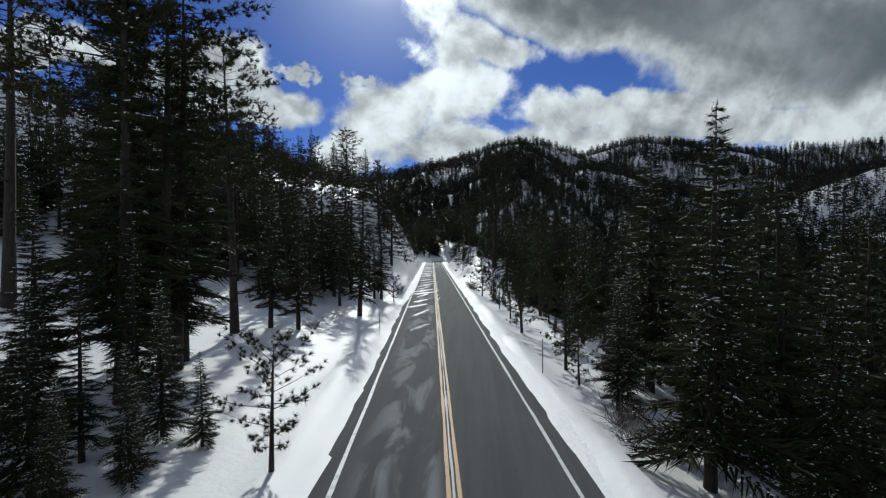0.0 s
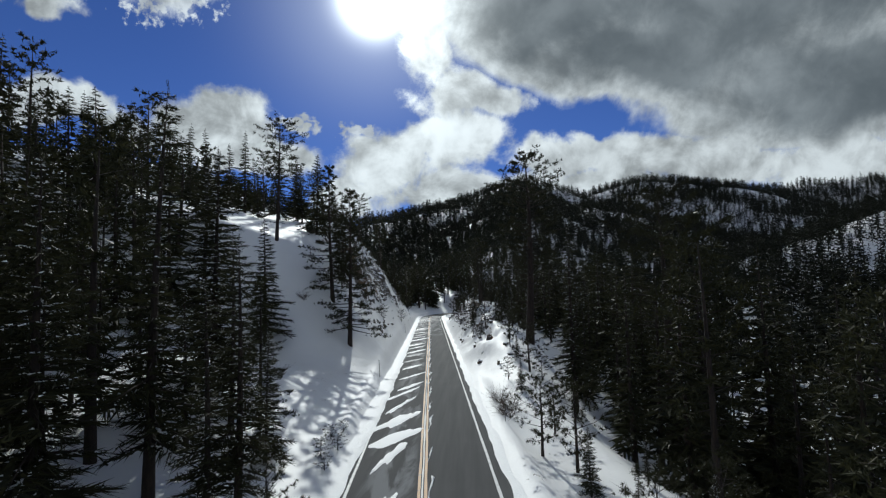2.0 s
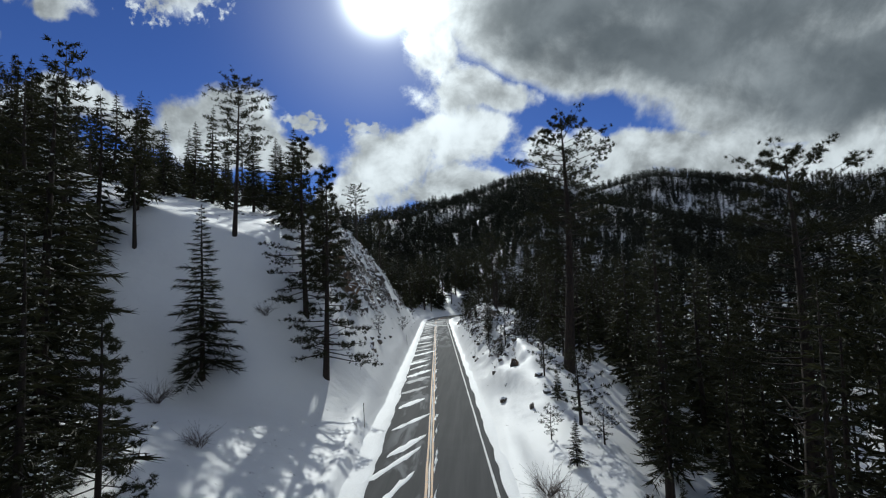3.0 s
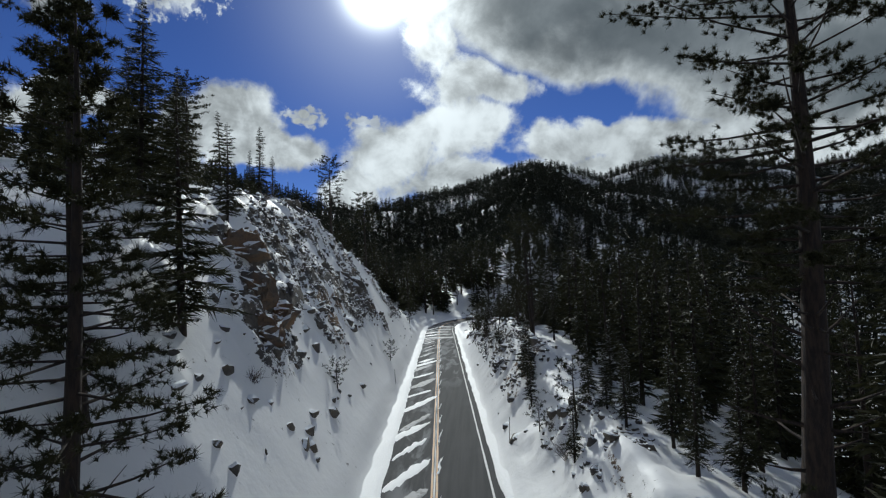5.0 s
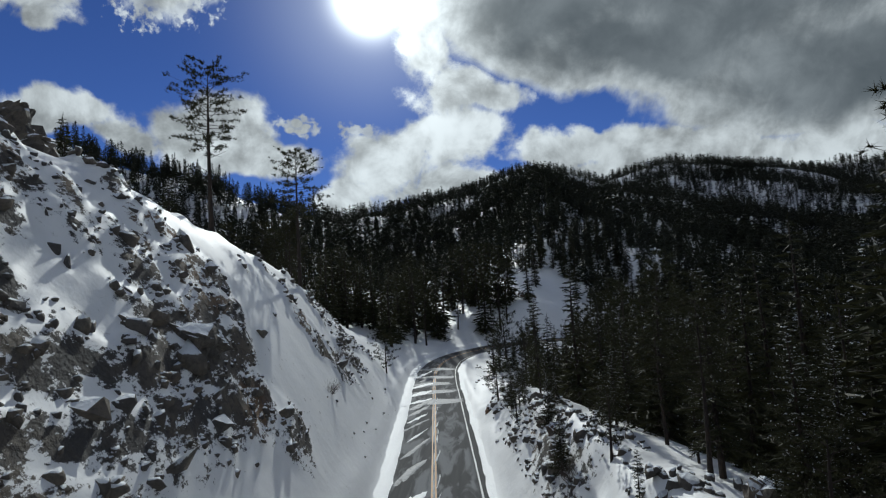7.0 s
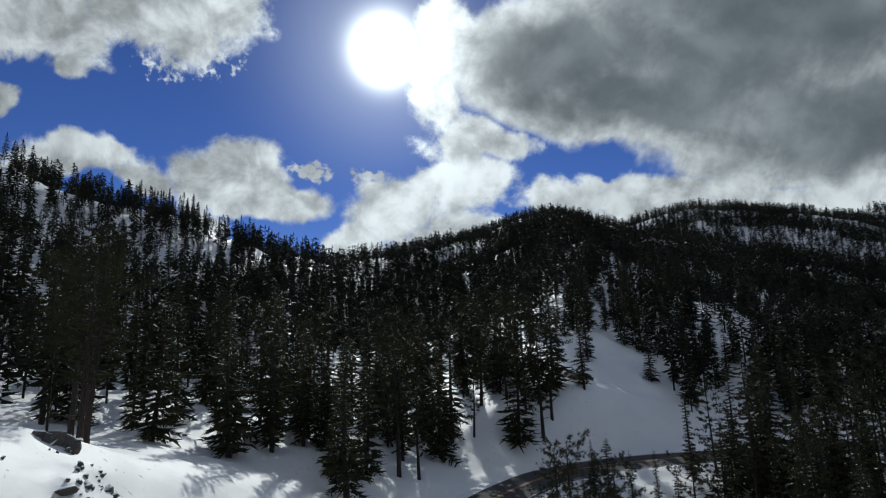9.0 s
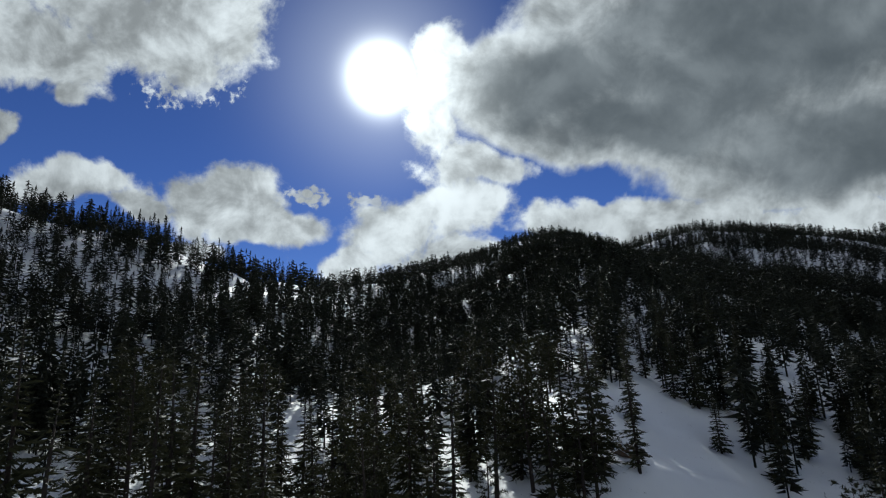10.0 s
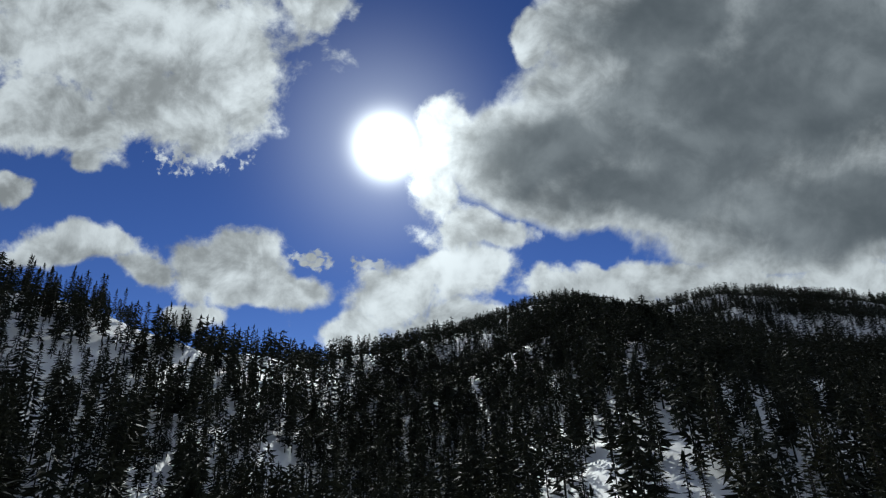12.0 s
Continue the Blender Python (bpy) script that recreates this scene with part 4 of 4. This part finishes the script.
ROCKS = [rock_mesh("rock", 20, s, M_ROCK) for s in ((1, 0.8, 0.7), (1.1, 0.7, 0.9), (0.8, 0.9, 1.0), (1.2, 0.8, 0.55), (0.9, 0.6, 0.8), (1, 1, 0.75))]
OCHRES = [rock_mesh("rock", 24, s, M_OCHRE, True) for s in ((1, 0.8, 0.9), (0.9, 0.9, 1.1), (1.2, 0.7, 0.8))]


BOULDERS = [rock_mesh("rock", 24, s, M_ROCK, True) for s in ((1.1, 0.8, 0.7), (1, 0.9, 0.8))]


def lay_rock(x, y, size, ochre=False, sink=0.25, label="angular grey rock with snow on top, set in the slope"):
    bank = OCHRES if ochre else BOULDERS if size > 1.0 else ROCKS
    ob = new("rock", bank[int(rng.integers(len(bank)))])
    ob.matrix_basis = pose(x, y, ground_at(x, y) + size * (0.35 - sink), rng.uniform(-25, 25), rng.uniform(-25, 25), rng.uniform(0, 360)) @ Matrix.Diagonal(
        (size * rng.uniform(0.8, 1.25), size * rng.uniform(0.8, 1.25), size * rng.uniform(0.8, 1.2), 1))
    return tagged(ob, label, "rock", "rocks of the road cut")


def beside(s, u):
    cx, cy = np.interp(s, RUN, LINE[:, 0]), np.interp(s, RUN, LINE[:, 1])
    dx, dy = np.interp(s + 1, RUN, LINE[:, 0]) - cx, np.interp(s + 1, RUN, LINE[:, 1]) - cy
    return float(cx + dy * u), float(cy - dx * u)


OCHRE_LABEL = "large ochre-brown rock standing out of the snowy bank"
for x, y, size in ((-15.2, 121.2, 1.6), (-17.0, 123.4, 1.8), (-16.0, 125.6, 1.7), (-18.5, 125.5, 1.9), (9.6, 284.5, 2.2), (12.5, 286.5, 1.7), (6.8, 285.5, 1.2)):
    lay_rock(x, y, size, True, 0.50, OCHRE_LABEL)
for x, y, size in ((-22.0, 119.5, 1.6), (-31.5, 164.0, 2.6), (-33.5, 167.0, 2.2), (-29.5, 161.0, 1.6), (-27.0, 157.5, 1.5), (3.2, 152.6, 1.1)):
    lay_rock(x, y, size, False, 0.1, "dark weathered boulder capped with snow on the bank")
placed = 0
while placed < 80:
    s, u = rng.uniform(116, 214), -rng.uniform(6.2, 23)
    x, y = beside(s, u)
    if rock_mask(x, y, s, u) < 0.5:
        continue
    lay_rock(x, y, float(np.exp(rng.normal(-0.70, 0.42))), s < 132 and rng.random() < 0.25, rng.uniform(0.4, 0.65))
    placed += 1
placed = 0
while placed < 50:
    s, u = rng.uniform(100, 200), rng.uniform(5.8, 11.0)
    x, y = beside(s, u)
    if outcrop(x, y) < 0.0:
        continue
    lay_rock(x, y, float(np.exp(rng.normal(-0.75, 0.35))), rng.random() < 0.12, rng.uniform(0.35, 0.6), "angular grey rock with snow on top, in the roadside mound")
    placed += 1

placed = 0
while placed < 24:
    s, u = rng.uniform(136, 168), -rng.uniform(8.5, 17)
    x, y = beside(s, u)
    if -0.45 < outcrop(x, y) < 0.2:
        lay_rock(x, y, float(np.exp(rng.normal(-0.85, 0.35))), False, rng.uniform(0.3, 0.55))
        placed += 1

for _ in range(46):
    s, u = rng.uniform(112, 136), -rng.uniform(6.6, 12.5)
    x, y = beside(s, u)
    lay_rock(x, y, float(np.exp(rng.normal(-0.95, 0.35))), False, rng.uniform(0.35, 0.6), "broken grey rock half buried in the snowy slope below the cliff")

# small stones that nobody could count
stone_v, stone_f, n = [], [], 0
chips = [rock_mesh("stone", 11, s, M_ROCK) for s in ((1, 0.8, 0.7), (1.2, 0.7, 0.6), (0.8, 1, 0.8))]
base = [np.array([v.co[:] for v in me.vertices]) for me in chips]
base_f = [[tuple(p.vertices) for p in me.polygons] for me in chips]
spots = []
while len(spots) < 3400:
    s = rng.uniform(115, 216)
    u = -rng.uniform(5.2, 24) if rng.random() < 0.72 else rng.uniform(5.2, 12)
    x, y = beside(s, u)
    if rock_mask(x, y, s, u) > 0.5 or rng.random() < 0.02:
        spots.append((x, y))
spots = np.array(spots)
zs = height(spots[:, 0], spots[:, 1])
for (x, y), z in zip(spots, zs):
    k = int(rng.integers(len(base)))
    size = float(np.exp(rng.normal(-1.5, 0.45)))
    turn = np.array(Euler(rng.uniform(0, 6.28, 3).tolist()).to_matrix())
    stone_v.append(base[k] @ turn.T * size + [x, y, z])
    stone_f.extend(tuple(i + n for i in f) for f in base_f[k])
    n += len(base[k])
tagged(new("stones", mesh_of("stones", np.concatenate(stone_v), stone_f, M_ROCK)), "small broken stones poking out of the snowy banks", "stones", kind="stuff")


# ---------------------------------------------------------------- snow lying on the road
def drift(s0, u0, s1, u1, width, mat, label, seed):
    """A low drift with feathered outline, from one place on the road to another."""
    k = 14
    t = np.linspace(0, 1, k)
    s, u = s0 + (s1 - s0) * t, u0 + (u1 - u0) * t + 0.12 * wave(t * 6, t * 0 + seed, 1)
    half = width * np.sin(np.pi * np.clip(t * 0.92 + 0.04, 0, 1)) ** 0.6 * (1 + 0.35 * wave(t * 9, t * 0 + seed, 1)) * 0.5 + 0.03
    rows = []
    for j, (w, z) in enumerate(((-1, 0.004), (-0.55, 0.028), (0.1, 0.045), (0.6, 0.028), (1, 0.004))):
        line = []
        for a, b, h in zip(s, u, half):
            x, y = beside(a + w * h * 1.6 * (1 + 0.3 * wave(np.array([a * 3.0]), np.array([j + seed * 1.0]), 1)[0]), min(max(b + w * h * 0.2, -3.9), 4.1))
            line.append((x, y, z + 0.004))
        rows.append(line)
    v = np.array(rows).reshape(-1, 3)
    f = np.array([(j * k + i, j * k + i + 1, (j + 1) * k + i + 1, (j + 1) * k + i) for j in range(4) for i in range(k - 1)])
    ob = new("snow_drift", mesh_of("snow_drift", v, f[:, ::-1], mat, True))
    return tagged(ob, label, "snow drift", "snow drifts on the road")


DRIFT = "low white snow drift lying across one lane of the road"
THIN = "thin patchy film of wind-blown snow on the asphalt"
s = 47.0
while s < 222:
    reach = rng.uniform(0.1, 0.9) if s > 75 else rng.uniform(0.8, 1.4)
    begin = -rng.uniform(2.6, 3.7) if s > 60 else -2.4
    wide = rng.uniform(0.6, 1.7) if s < 150 else rng.uniform(0.6, 2.0)
    soft = rng.random() < 0.35
    drift(s, begin, s + rng.uniform(2.5, 6.0), -reach, wide, M_THIN if soft else M_SNOW, THIN if soft else DRIFT, s)
    s += rng.uniform(2.4, 7.0) if s > 66 else rng.uniform(5, 9)


def patch(s, u, long, wide, mat, label):
    """A flat patch of thin snow with an uneven outline, centred on a place on the road."""
    seed, v = s * 1.7, []
    for ring, z in ((1.0, 0.006), (0.75, 0.014), (0.35, 0.018)):
        for k in range(28):
            a = 2 * math.pi * k / 28
            r = ring * (1 + 0.35 * wave(np.array([math.cos(a) * 2.2]), np.array([math.sin(a) * 2.2 + seed]), 1)[0])
            x, y = beside(s + long * r * math.sin(a), min(max(u + wide * r * math.cos(a), -3.85), 4.0))
            v.append((x, y, z))
    v.append((*beside(s, u), 0.02))
    f = [(j * 28 + k, j * 28 + (k + 1) % 28, (j + 1) * 28 + (k + 1) % 28, (j + 1) * 28 + k) for j in range(2) for k in range(28)]
    f += [(56 + k, 56 + (k + 1) % 28, 84) for k in range(28)]
    ob = new("snow_patch", mesh_of("snow_patch", v, f, mat, True))
    return tagged(ob, label, "snow patch", "snow patches on the road")


for s, u, long, wide in ((203, 0.8, 1.4, 2.8),
                         (209, 0.2, 1.2, 3.2), (215, 0, 1.3, 3.3), (221, 0.2, 1.5, 3.2), (229, 0, 1.6, 3.2)):
    patch(s, u, long, wide, M_THIN, THIN)
for s0 in np.arange(70, 205, 5.5):
    drift(s0, 0.25, s0 + rng.uniform(1.5, 4.5), 0.45, rng.uniform(0.4, 0.7), M_SNOW, "narrow strip of snow beside the yellow center line", s0)


# ---------------------------------------------------------------- roadside stakes, markers and brush
def stake():
    t = Soup()
    t.tube([(0, 0, -0.3), (0, 0, 1.2), (0, 0, 1.72), (0, 0, 1.76)], [0.032, 0.030, 0.028, 0.014], 6)
    ob = new("snow_stake")
    under("pole", t.mesh("pole", M_STEEL, True), ob)
    b = Soup()
    b.tube([(0, 0, 1.42), (0, 0, 1.60)], [0.036, 0.036], 8)
    under("band", b.mesh("band", M_WHITE), ob, "pale reflective band near the top")
    return tagged(ob, "thin weathered snow stake standing beside the road", "road marker", "stakes along the road")


first_stake = stake()
for i, (s, u) in enumerate(((32, 5.2), (82, 5.35), (47, -4.9), (100, -4.8), (128, 5.3), (150, -4.7))):
    x, y = beside(s, u)
    m = pose(x, y, ground_at(x, y), rng.uniform(-3, 3), rng.uniform(-3, 3), rng.uniform(0, 360))
    if i == 0:
        first_stake.matrix_basis = m
    else:
        copy_thing(first_stake, m)


def shrub(twigs, size):
    t = Soup()
    for _ in range(twigs):
        a, up = rng.uniform(0, 6.28), rng.uniform(0.5, 1.2)
        way = np.array([math.cos(a), math.sin(a), up])
        p = rng.normal(size=3) * [0.12, 0.12, 0]
        q = p + way * size * rng.uniform(0.25, 0.5)
        t.tube([p - [0, 0, 0.1], q, q + (way + rng.normal(size=3) * 0.5) * size * 0.4], [0.016, 0.011, 0.004], 3)
        for _ in range(3):
            e = p + (q - p) * rng.uniform(0.5, 1)
            t.tube([e, e + (way + rng.normal(size=3) * 0.8) * size * 0.3], [0.008, 0.003], 3)
    return t.mesh("shrub", M_STICK)


SHRUBS = [shrub(26, 1.1), shrub(18, 0.8), shrub(34, 1.4)]
for s, u in ((44, -9.6), (42, -22), (43, -26), (40, -24), (45, -29), (84, 5.9), (86, 6.3), (88, 5.8), (26, 6.9), (24, 6.6), (118, -9), (131, -16), (139, -12), (146, -18),
             (120, 7.5), (134, 8.4), (143, 9.0), (150, 11.5), (155, 6.6), (163, 7.4), (172, 8.2), (90, -12), (95, -17), (106, -14), (178, -8), (186, -9)):
    x, y = beside(s, u)
    ob = new("shrub", SHRUBS[int(rng.integers(3))])
    ob.matrix_basis = pose(x, y, ground_at(x, y) - 0.02, 0, 0, rng.uniform(0, 360))
    tagged(ob, "bare brown leafless shrub growing out of the snow", "shrub", "shrubs by the road")
